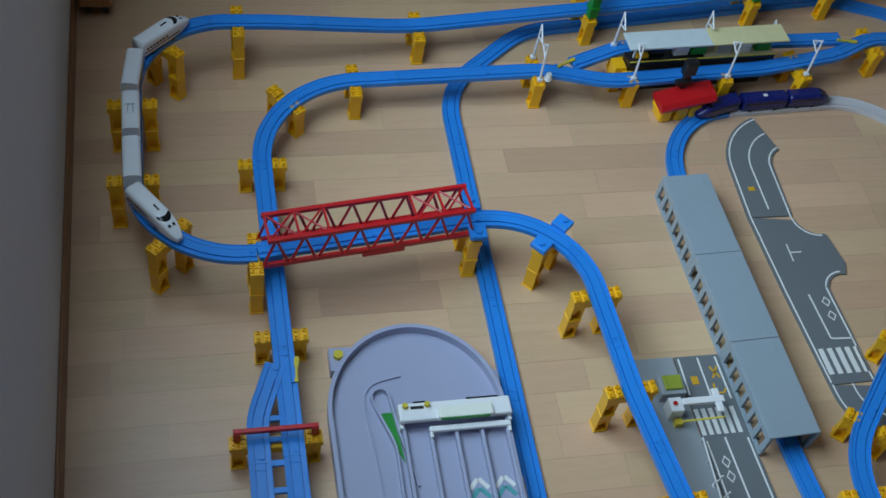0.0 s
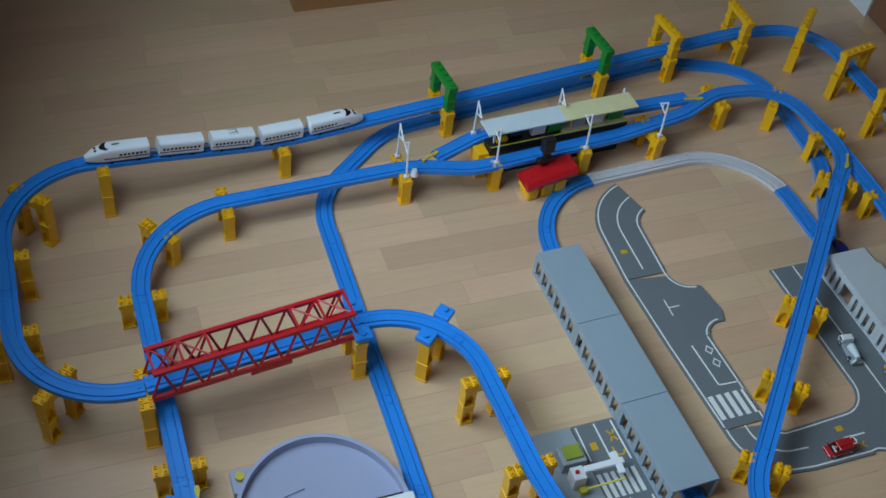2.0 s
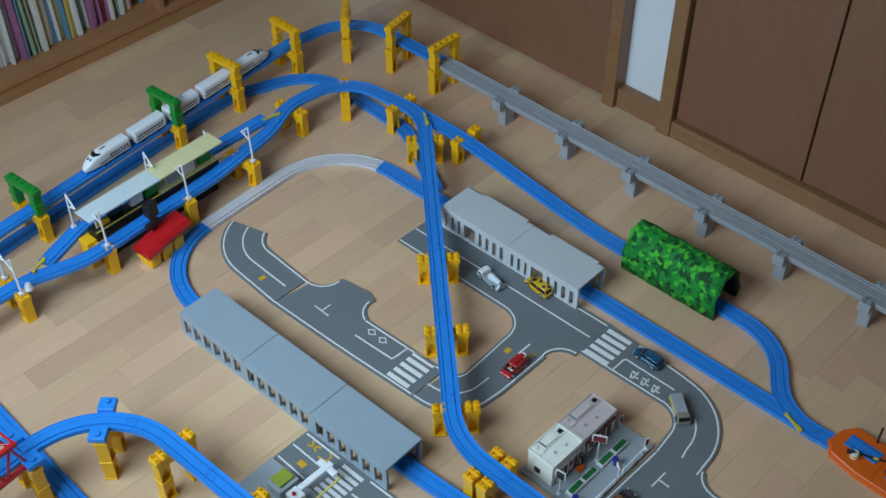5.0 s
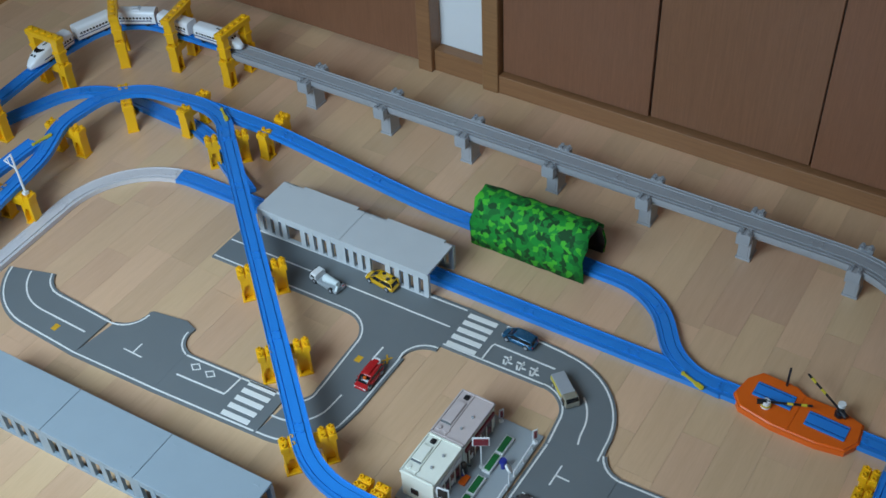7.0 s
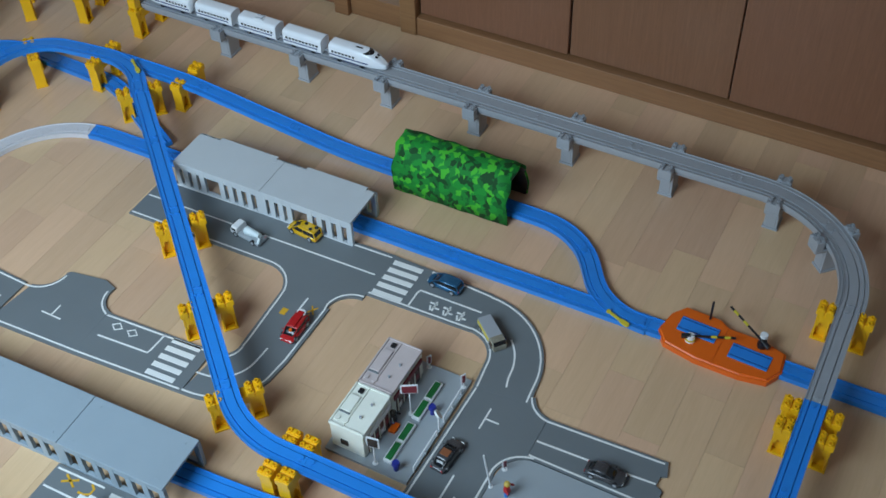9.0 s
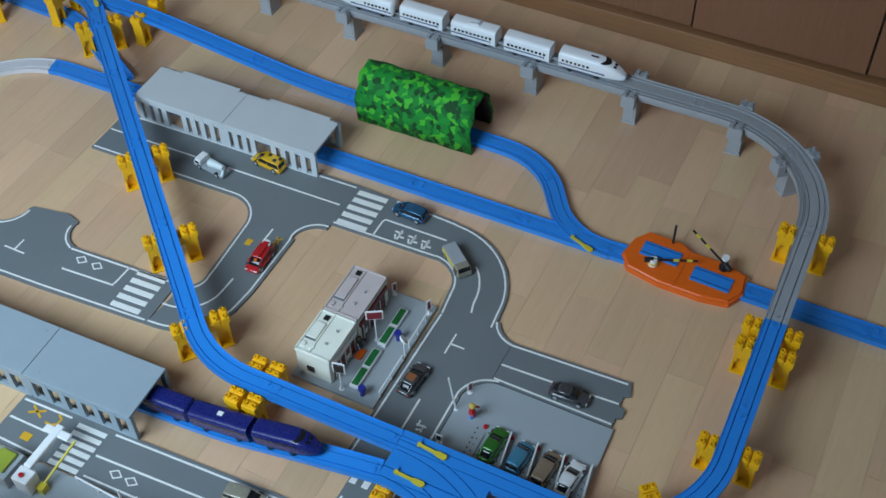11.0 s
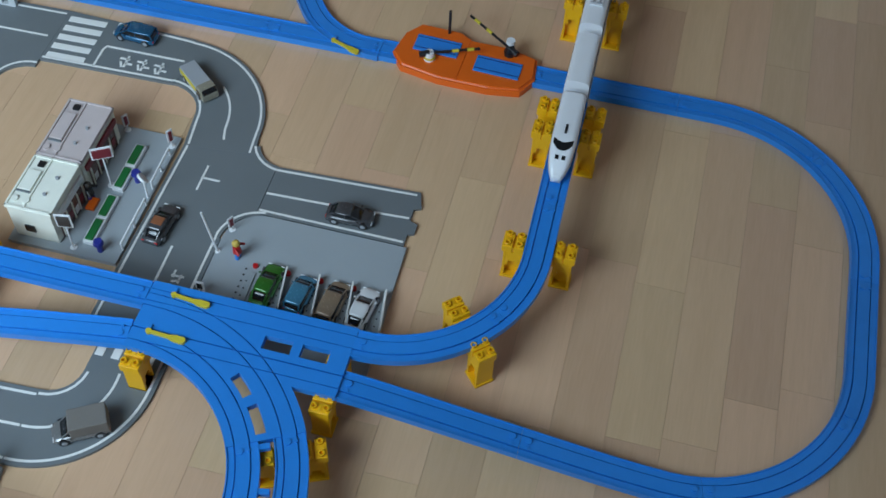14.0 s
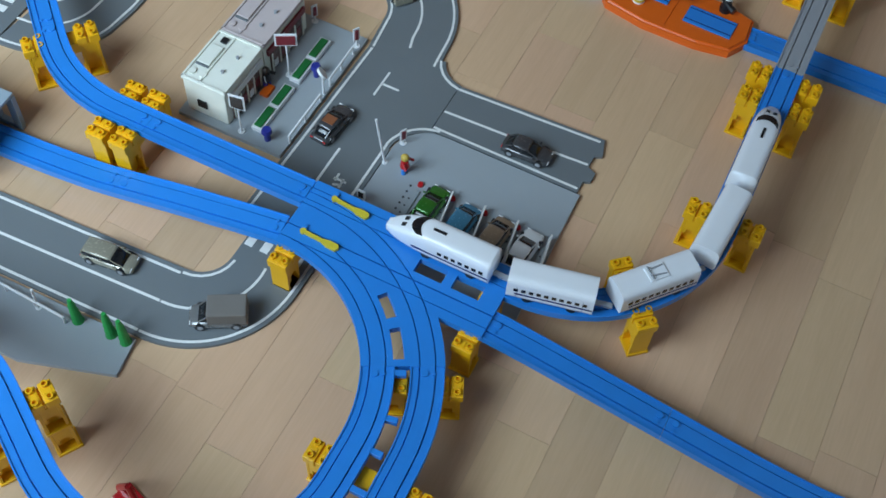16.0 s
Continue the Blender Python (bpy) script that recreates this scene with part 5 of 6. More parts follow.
P_GREEN, P_SKY, P_BEIGE = paint("green_car_paint", (0.03, 0.17, 0.02)), paint("sky_blue_car_paint", (0.06, 0.24, 0.38)), paint("beige_car_paint", (0.30, 0.22, 0.15))
P_WHITE, P_GREY, P_TEAL = paint("white_car_paint", (0.72, 0.73, 0.74), 0.0), paint("dark_grey_car_paint", (0.07, 0.07, 0.075)), paint("teal_blue_car_paint", (0.015, 0.10, 0.20))
P_RED, P_BUS, P_GOLD = paint("red_car_paint", (0.42, 0.012, 0.015), 0.0), paint("yellow_bus_paint", (0.62, 0.36, 0.01), 0.0), paint("pale_gold_car_paint", (0.33, 0.31, 0.24))
P_SILVER = paint("grey_silver_car_paint", (0.20, 0.20, 0.20))
car(-0.340, 0.868, 86, P_GREEN, "green toy car parked in a bay")
car(-0.293, 0.866, 84, P_SKY, "light blue toy car parked in a bay", length=0.060, h=0.025, kind="van")
car(-0.248, 0.864, 84, P_BEIGE, "beige toy estate car parked in a bay", h=0.025, kind="van")
car(-0.208, 0.864, 84, P_WHITE, "white toy car parked in a bay")
car(-0.268, 1.010, 2, P_GREY, "dark grey toy saloon car on the road", length=0.068)
car(-0.513, 0.925, 85, P_GREY, "dark grey toy car with rust-coloured roof on the road")
part("roof_panel", boxed(-0.012, 0.002, -0.008, 0.008, 0.0222, 0.0234, bevel=0.0005), material("rust_brown_roof_glass", (0.25, 0.09, 0.04), 0.2), bpy.data.objects["toy_car.005"])
car(-0.695, 1.262, 177, P_TEAL, "teal blue toy car past the crossing", h=0.025, kind="van")
fe = car(-0.889, 1.040, -88, P_RED, "red toy fire engine with ladder", kind="van", length=0.066, h=0.023, width=0.031)
part("ladder", boxed(-0.030, 0.008, -0.006, 0.006, 0.0225, 0.0265, bevel=0.001), P_RED, fe)
part("hose_ring", rod(bmesh.new(), (-0.028, 0, 0.0215), (-0.028, 0, 0.0245), 0.008, 14), M_WHITE, fe)
part("beacon", rod(bmesh.new(), (0.016, 0.003, 0.0215), (0.016, 0.003, 0.0255), 0.003, 8), M_ORANGE, fe)
bus = car(-1.010, 1.262, 174, P_BUS, "yellow toy bus with black patches", kind="van", length=0.074, h=0.027)
for x, y in ((-0.02, 0.004), (-0.004, -0.004), (0.010, 0.004), (-0.028, -0.005)):
    part("black_patch", rod(bmesh.new(), (x, y, 0.0265), (x, y, 0.0275), 0.0042, 9), M_DARK, bus)
mix = car(-1.105, 1.205, 172, P_WHITE, "white and blue toy concrete mixer truck", kind="truck", length=0.074, h=0.024)
part("mixer_drum", rod(bmesh.new(), (0.004, 0, 0.0165), (-0.032, 0, 0.020), 0.0090, 14, 0.0055), M_WHITEROOF, mix)
part("chute", rod(bmesh.new(), (-0.034, 0.004, 0.018), (-0.036, 0.012, 0.010), 0.003, 12), M_WHITEROOF, mix)
dump = car(-0.562, 1.190, -40, P_GOLD, "dusty yellow and grey toy truck on the bend", kind="truck", length=0.072, h=0.024)
part("load_bed", boxed(-0.036, 0.016, -0.013, 0.013, 0.011, 0.021, bevel=0.001), M_GREYRAIL, dump)
part("yellow_side", boxed(-0.034, 0.014, -0.0142, -0.0128, 0.011, 0.018), M_YTIP, dump)
car(-0.645, 0.617, 7, P_GOLD, "pale gold toy estate car on the road", kind="van", length=0.070, h=0.024)
off = car(-0.486, 0.611, 210, P_SILVER, "grey toy off-road car with canvas top", kind="van", length=0.070, h=0.030, width=0.032)
part("canvas_top", boxed(-0.0345, 0.012, -0.0150, 0.0150, 0.011, 0.0318, bevel=0.0015), material("grey_canvas", (0.17, 0.155, 0.14), 0.8), off)

# toll booth
tb = thing("toll_booth", "small white toy toll booth with olive roof", "toy building", "", "", pose(-1.0, 0.495, 0.006))
part("cabin", boxed(-0.030, 0.012, -0.026, 0.024, 0, 0.030, bevel=0.002), M_PLATE, tb)
part("roof_panel", boxed(-0.026, 0.004, -0.018, 0.018, 0.030, 0.036, bevel=0.001), material("olive_green_plastic", (0.28, 0.33, 0.04), 0.4), tb)
part("column", boxed(0.022, 0.052, -0.020, 0.006, 0, 0.036, bevel=0.002), M_WHITE, tb)
part("signal", rod(bmesh.new(), (0.036, -0.010, 0.036), (0.036, -0.010, 0.040), 0.004, 10), M_RED, tb)
part("crossarm", boxed(0.026, 0.040, 0.006, 0.090, 0.030, 0.038, bevel=0.002), M_WHITE, tb)
part("crossarm_end", boxed(0.010, 0.060, 0.070, 0.084, 0.031, 0.037, bevel=0.002), M_WHITE, tb)
part("barrier_bar", rod(bmesh.new(), (0.062, 0.0, 0.012), (0.074, 0.075, 0.040), 0.002, 12), M_YTIP, tb)
part("barrier_foot", boxed(0.056, 0.068, -0.010, 0.004, 0, 0.014), M_YTIP, tb)
M_TREE = material("bright_green_tree_plastic", (0.015, 0.30, 0.06), 0.45, vary=0.2, scale=200)
for x, y, h in ((-0.629, 0.530, 0.045), (-0.584, 0.533, 0.046), (-0.564, 0.533, 0.046)):
    tr = thing("toy_cypress", "tiny green plastic toy tree", "toy tree", "toy trees", "", pose(x, y, 0.006))
    bm = bmesh.new()
    for k in range(4):
        z = h * k / 4
        rod(bm, (0, 0, z), (0, 0, z + h / 3.2), 0.0075 * (1 - k / 9), 10, 0.0045 * (1 - k / 7))
    part("crown", bm, M_TREE, tr)

# ---- station, turntable, slide ----


def station():
    s = thing("toy_station", "toy station platform with pale blue and cream roof", "toy station", "", "", pose(-1.841, 0.785, 0, 0, 0, 93))
    plat = part("platform", boxed(-0.17, 0.20, -0.020, 0.020, 0.060, 0.092, bevel=0.001), M_DARK, s)
    part("platform_top", boxed(0.02, 0.20, -0.019, 0.019, 0.092, 0.0945, bevel=0.0005), material("tan_platform", (0.45, 0.38, 0.24), 0.5), plat)
    part("yellow_line", boxed(-0.17, 0.20, -0.020, -0.017, 0.0945, 0.0957), M_YTIP, plat)
    part("base", boxed(-0.16, 0.19, -0.014, 0.014, 0.0, 0.060), M_DARK, s)
    for u0, u1, mat, lab in ((-0.185, 0.02, M_WHITEROOF, "pale blue platform roof"), (0.02, 0.215, M_CREAMROOF, "cream platform roof")):
        part("roof", boxed(u0 + 0.0005, u1 - 0.0005, -0.028, 0.028, 0.140, 0.145, bevel=0.001), mat, s, lab)
        for u in (u0 + 0.03, (u0 + u1) / 2, u1 - 0.03):
            part("roof_post", boxed(u - 0.002, u + 0.002, -0.002, 0.002, 0.092, 0.140), M_WHITE if mat is M_WHITEROOF else M_CREAMROOF, s)
    for k, (u, mat) in enumerate(((-0.10, M_GLASS), (-0.04, M_WHITE), (0.005, M_GREEN), (0.07, M_PLATE), (0.12, M_WHITE), (0.17, M_GREEN))):
        part("kiosk", boxed(u - 0.018, u + 0.018, -0.006, 0.008, 0.0945, 0.128, bevel=0.001), mat, s)
    part("bench", boxed(-0.15, -0.12, -0.005, 0.006, 0.092, 0.102, bevel=0.001), M_YELLOW, s)
    part("yellow_foot", boxed(-0.20, -0.172, -0.018, 0.018, 0.0, 0.078, bevel=0.002), M_YELLOW, s)


station()
sg = thing("train_signal", "red plastic stop lever with black signal on a yellow foot", "toy signal", "", "", pose(-1.735, 0.735, 0, 0, 0, 96))
for u in (-0.040, 0.0, 0.034):
    part("foot", boxed(u - 0.016, u + 0.016, -0.020, 0.024, 0, 0.044, bevel=0.006), M_YELLOW, sg)
part("base_bar", boxed(-0.058, 0.052, -0.008, 0.030, 0.018, 0.030, bevel=0.004), M_YELLOW, sg)
saddle = Line([(-0.064, 0, 0.054, 0), (-0.02, 0, 0.066, 0), (0.03, 0, 0.070, 0), (0.068, 0, 0.074, 0)])
part("lever_plate", sweep(bmesh.new(), [(-0.028, -0.010), (0.028, -0.014), (0.031, -0.004), (0.022, 0.006), (-0.020, 0.009), (-0.029, 0.002)], saddle.span(0, saddle.length)), M_RED, sg)
part("signal_mast", boxed(-0.008, 0.008, 0.012, 0.024, 0.066, 0.140, bevel=0.002), M_DARK, sg)
part("signal_head", boxed(-0.017, 0.014, 0.006, 0.028, 0.116, 0.156, bevel=0.004), M_DARK, sg)
part("signal_arm", boxed(-0.026, 0.016, 0.008, 0.022, 0.086, 0.100, bevel=0.003), M_DARK, sg)


def catenary(x, y, yaw, z0=0.082):
    c = thing("catenary_mast", "thin white plastic catenary mast on a pier", "toy mast", "white catenary masts", "", pose(x, y, z0, 0, 0, yaw))
    part("foot", boxed(-0.005, 0.005, -0.006, 0.006, -0.002, 0.006, bevel=0.001), M_WHITE, c)
    part("mast", rod(bmesh.new(), (0, 0, 0), (0.004, 0, 0.104), 0.0030, 8, 0.0020), M_WHITE, c)
    part("arm", rod(bmesh.new(), (0.004, 0, 0.102), (0.034, 0, 0.076), 0.0019, 6), M_WHITE, c)
    part("strut", rod(bmesh.new(), (0.003, 0, 0.066), (0.034, 0, 0.076), 0.0016, 6), M_WHITE, c)
    part("hanger", rod(bmesh.new(), (0.020, 0, 0.088), (0.020, 0, 0.068), 0.0013, 6), M_WHITE, c)


for x, y, yaw in ((-1.779, 0.396, 180), (-1.776, 0.618, 180), (-1.776, 0.850, 180), (-1.776, 1.050, 180), (-1.851, 0.396, 0), (-1.888, 0.600, 0), (-1.888, 0.815, 0), (-1.93, 1.015, 0)):
    catenary(x, y, yaw, 0.080 if x > -1.92 else 0.012)
ms = thing("magnet_stop", "small white plastic knob on the turnout", "toy fitting", "", "", pose(-1.780, 0.415, 0.082))
part("knob", rod(bmesh.new(), (0, 0, 0), (0, 0, 0.016), 0.010, 12, 0.006), M_WHITE, ms)


def turntable():
    t = thing("track_device", "orange plastic track device with blue decks and barrier arms", "toy crossing", "", "", pose(-0.188, 1.350, 0, 0, 0, -2))
    out = [(-0.112, -0.018), (-0.092, -0.042), (-0.03, -0.052), (0.05, -0.050), (0.098, -0.040), (0.114, -0.010), (0.108, 0.034), (0.062, 0.046), (0.0, 0.044), (-0.02, 0.056), (-0.085, 0.056), (-0.104, 0.030)]
    bm = prism(bmesh.new(), out, 0.0, 0.016)
    bmesh.ops.bevel(bm, geom=[e for e in bm.edges if e.verts[0].co.z > 0.01 and e.verts[1].co.z > 0.01], offset=0.004, segments=3, affect="EDGES")
    b = part("body", bm, M_ORANGE, t)
    for x0, x1, y0, y1 in ((-0.083, -0.012, -0.006, 0.028), (0.018, 0.090, -0.022, 0.012)):
        d = part("deck", boxed(x0, x1, y0, y1, 0.016, 0.0185, bevel=0.0008), M_BLUE, b)
        # wheel grooves given only by their shade: navy strips on the deck
        for yy in (y0 + 0.005, y1 - 0.006):
            part("groove_shade", boxed(x0 + 0.001, x1 - 0.001, yy, yy + 0.0012, 0.0185, 0.0189), M_NAVY, d)
    part("split_line", boxed(-0.003, -0.001, -0.050, 0.042, 0.0155, 0.0172), M_ORANGE, b)
    for x, y, a, l, up in ((-0.052, -0.018, 22, 0.078, 0.006), (0.064, 0.030, 150, 0.088, 0.010)):
        h = part("barrier_hub", rod(bmesh.new(), (x, y, 0.016), (x, y, 0.030), 0.009, 14, 0.007), M_WHITE if x < 0 else M_DARK, t)
        part("hub_band", rod(bmesh.new(), (x, y, 0.020), (x, y, 0.023), 0.0094, 14), M_YTIP if x < 0 else M_DARK, h)
        e = (x + l * math.cos(radians(a)), y + l * math.sin(radians(a)), 0.026 + up)
        arm = part("barrier_arm", rod(bmesh.new(), (x, y, 0.028), e, 0.0022, 8), M_DARK, t)
        for f0, f1 in ((0.45, 0.58), (0.75, 0.88)):
            p = [tuple(a0 + (b0 - a0) * f for a0, b0 in zip((x, y, 0.028), e)) for f in (f0, f1)]
            part("yellow_band", rod(bmesh.new(), *p, 0.0026, 8), M_YTIP, arm)
        part("counterweight", rod(bmesh.new(), (x - 0.016 * math.cos(radians(a)), y - 0.016 * math.sin(radians(a)), 0.026), (x, y, 0.028), 0.005, 10), M_DARK, arm)
    part("white_lamp", rod(bmesh.new(), (0.062, 0.040, 0.016), (0.062, 0.040, 0.036), 0.007, 12), M_WHITE, t)
    part("mast", boxed(-0.040, -0.036, 0.044, 0.049, 0.014, 0.062, bevel=0.001), M_DARK, t)


turntable()


def slide_toy():
    """The lilac-grey racing slope with a raised round bend and four lanes."""
    s = thing("car_slope_toy", "lilac-grey plastic toy slope with round bend and lanes", "toy slope")
    cx, cy, rx, ry = -0.995, 0.000, 0.178, 0.158
    outer = [(cx + rx * math.cos(a) * -1, cy + ry * math.sin(a)) for a in (math.pi * (0.5 - k / 24) for k in range(25))]
    body = outer + [(-0.66, -0.158), (-0.66, 0.158)]
    part("bed", prism(bmesh.new(), body, 0.0, 0.030), M_SLIDE, s)
    rim = Line([(-0.66, 0.155, 0.030, 0)] + [(x, y, 0.030, 0) for x, y in outer] + [(-0.66, -0.155, 0.030, 0)])
    part("rim", sweep(bmesh.new(), [(-0.004, -0.01), (0.004, -0.01), (0.004, 0.020), (-0.004, 0.020)], rim.span(0, rim.length)), M_SLIDE, s)
    inner = Line([(-0.70, -0.075, 0.030, 0), (-0.90, -0.085, 0.030, 0.1), (-1.06, -0.095, 0.030, 0.06), (-1.075, -0.02, 0.030, 0.05)])
    part("lane_rib", sweep(bmesh.new(), [(-0.0015, -0.004), (0.0015, -0.004), (0.0015, 0.004), (-0.0015, 0.004)], inner.span(0, inner.length)), M_SLIDE, s)
    isl = Line([(-0.80, -0.050, 0.030, 0), (-0.93, -0.048, 0.030, 0.1), (-1.04, -0.085, 0.030, 0.03), (-1.055, -0.050, 0.030, 0.02), (-0.96, -0.040, 0.030, 0.05), (-0.85, -0.020, 0.030, 0)])
    part("island_rim", sweep(bmesh.new(), [(-0.002, -0.006), (0.002, -0.006), (0.002, 0.012), (-0.002, 0.012)], isl.span(0, isl.length)), M_SLIDE, s)
    part("green_island", prism(bmesh.new(), [(-1.0, -0.066), (-1.0, -0.042), (-0.95, -0.040), (-0.90, -0.036), (-0.935, -0.05)], 0.030, 0.0335), M_GREEN, s)
    part("lane_floor", boxed(-0.955, -0.66, -0.030, 0.158, 0.030, 0.036, bevel=0.001), M_SLIDE, s)
    for k in range(5):
        y = -0.032 + 0.0465 * k
        part("lane_wall", boxed(-0.955, -0.66, y - 0.003, y + 0.003, 0.036, 0.052, bevel=0.001), M_SLIDE, s)
    for k in range(2):
        y = 0.062 + 0.0465 * k
        for j in range(2):
            for sg_ in (-1, 1):
                part("chevron", boxed(-0.012, 0.012, -0.004, 0.004, 0, 0.0008), (M_PAINT, material("teal_print", (0.08, 0.35, 0.36), 0.5))[j], s, m=pose(-0.845 + 0.018 * j, y + 0.023 + sg_ * 0.009, 0.0362, 0, 0, 40 * sg_))
    br = part("start_gate", boxed(-0.998, -0.962, -0.040, 0.165, 0.056, 0.068, bevel=0.003), M_WHITE, s, "white start gate bridge")
    part("gate_front", boxed(-0.953, -0.942, 0.012, 0.160, 0.052, 0.060, bevel=0.002), M_WHITE, br)
    for y in (0.015, 0.157):
        part("gate_foot", boxed(-0.953, -0.932, y - 0.003, y + 0.003, 0.034, 0.058, bevel=0.002), M_WHITE, br)
    gb = part("gate_box", boxed(-0.982, -0.958, 0.030, 0.128, 0.066, 0.078, bevel=0.002), M_CREAM, br)
    part("gate_screen", boxed(-0.9585, -0.9568, 0.033, 0.122, 0.068, 0.0765), M_GREEN, gb)
    part("gate_print", boxed(-0.990, -0.984, -0.018, 0.006, 0.0678, 0.0686), M_DARK, br)
    # openings in the beam shown by black blocks in place of their shade
    for y0, y1 in ((-0.012, 0.010), (0.085, 0.145)):
        part("gate_slot_shade", boxed(-0.9995, -0.9965, y0, y1, 0.0660, 0.0686), M_DARK, br)
    for y in (-0.028, 0.012):
        part("yellow_knob", rod(bmesh.new(), (-0.990, y, 0.068), (-0.990, y, 0.076), 0.005, 10), M_YTIP, br)
    for y in (-0.036, 0.161):
        part("gate_leg", boxed(-0.998, -0.955, y - 0.003, y + 0.003, 0.0, 0.056), M_WHITE, br)
    part("corner_tab", boxed(-1.150, -1.100, -0.145, -0.105, 0.0, 0.026, bevel=0.002), M_SLIDE, s)
    part("corner_knob", rod(bmesh.new(), (-1.130, -0.128, 0.026), (-1.130, -0.128, 0.036), 0.009, 14), M_YTIP, s)
    part("side_clip", boxed(-1.075, -1.045, 0.150, 0.166, 0.0, 0.030, bevel=0.002), M_SLIDE, s)
    part("side_clip", boxed(-0.855, -0.80, 0.150, 0.170, 0.0, 0.030, bevel=0.002), M_SLIDE, s)
    part("side_knob", rod(bmesh.new(), (-0.830, 0.160, 0.030), (-0.830, 0.160, 0.038), 0.006, 12), M_YTIP, s)


slide_toy()
cn = thing("toy_triangle", "small red plastic warning triangle standing on the floor", "toy sign", "", "", pose(-0.448, 0.378, 0, 0, 0, -18))
for p, q in (((-0.021, 0, 0.003), (0, 0.004, 0.036)), ((0.021, 0, 0.003), (0, 0.004, 0.036)), ((-0.021, 0, 0.003), (0.021, 0, 0.003))):
    part("bar", rod(bmesh.new(), p, q, 0.0038, 8), M_RED, cn)
part("foot", boxed(-0.018, 0.018, -0.012, 0.012, 0.0, 0.003, bevel=0.001), M_RED, cn)

# ---- trains ----


def nose_ring(u, length, width, h, nose, z0=0.006):
    """The cross-section of a coach at u along it: points from one foot over the roof to the other."""
    f = 1.0
    if nose and u > length / 2 - nose:
        f = max(0.06, 1 - ((u - length / 2 + nose) / nose) ** 2.2)
    hw, top = width / 2 * (0.24 + 0.76 * f**0.6), z0 + (h - z0) * (0.28 + 0.72 * f)
    mid = z0 + (top - z0) * 0.62
    side = [(0.92, z0), (1.0, z0 + 0.004), (1.0, mid)]
    side += [(math.cos(radians(a)) ** 0.5, mid + (top - mid) * math.sin(radians(a)) ** 0.62) for a in (12, 24, 38, 54, 66, 74, 82)]
    return [(-hw * k, z) for k, z in side] + [(0, top)] + [(hw * k, z) for k, z in reversed(side)]


def car_shell(length, width, h, nose=0.0):
    """A rounded coach body; nose: how much of its front end runs down to a beak."""
    bm = bmesh.new()
    n = 48 if nose else 3
    rings = [[bm.verts.new((u, y, z)) for y, z in nose_ring(u, length, width, h, nose)] for u in (-length / 2 + length * i / n for i in range(n + 1))]
    m = len(rings[0])
    for a, b in zip(rings, rings[1:]):
        for k in range(m):
            bm.faces.new((a[k], a[(k + 1) % m], b[(k + 1) % m], b[k]))
    bm.faces.new(rings[0])
    bm.faces.new(rings[-1][::-1])
    bmesh.ops.recalc_face_normals(bm, faces=bm.faces)
    return bm


def windscreen(length, width, h, nose):
    """A dark crescent pane that wraps over the nose, its ends swept back."""
    bm, rows = bmesh.new(), []
    for i in range(19):
        q = -0.80 + 1.60 * i / 18
        a = abs(q)
        back, front = 0.69 + 0.17 * a * a, 0.50 + 0.30 * a**2.6
        row = []
        for j in range(7):
            u = length / 2 - nose * (back + (front - back) * j / 6)
            ring = nose_ring(u, length, width, h, nose)[2:-2]
            ys, zs_ = [p[0] for p in ring], [p[1] for p in ring]
            y = q * ys[-1]
            row.append(bm.verts.new((u, y, float(np.interp(y, ys, zs_)) + 0.0005)))
        rows.append(row)
    for p, q in zip(rows, rows[1:]):
        for j in range(6):
            bm.faces.new((p[j], p[j + 1], q[j + 1], q[j]))
    bmesh.ops.recalc_face_normals(bm, faces=bm.faces)
    return bm


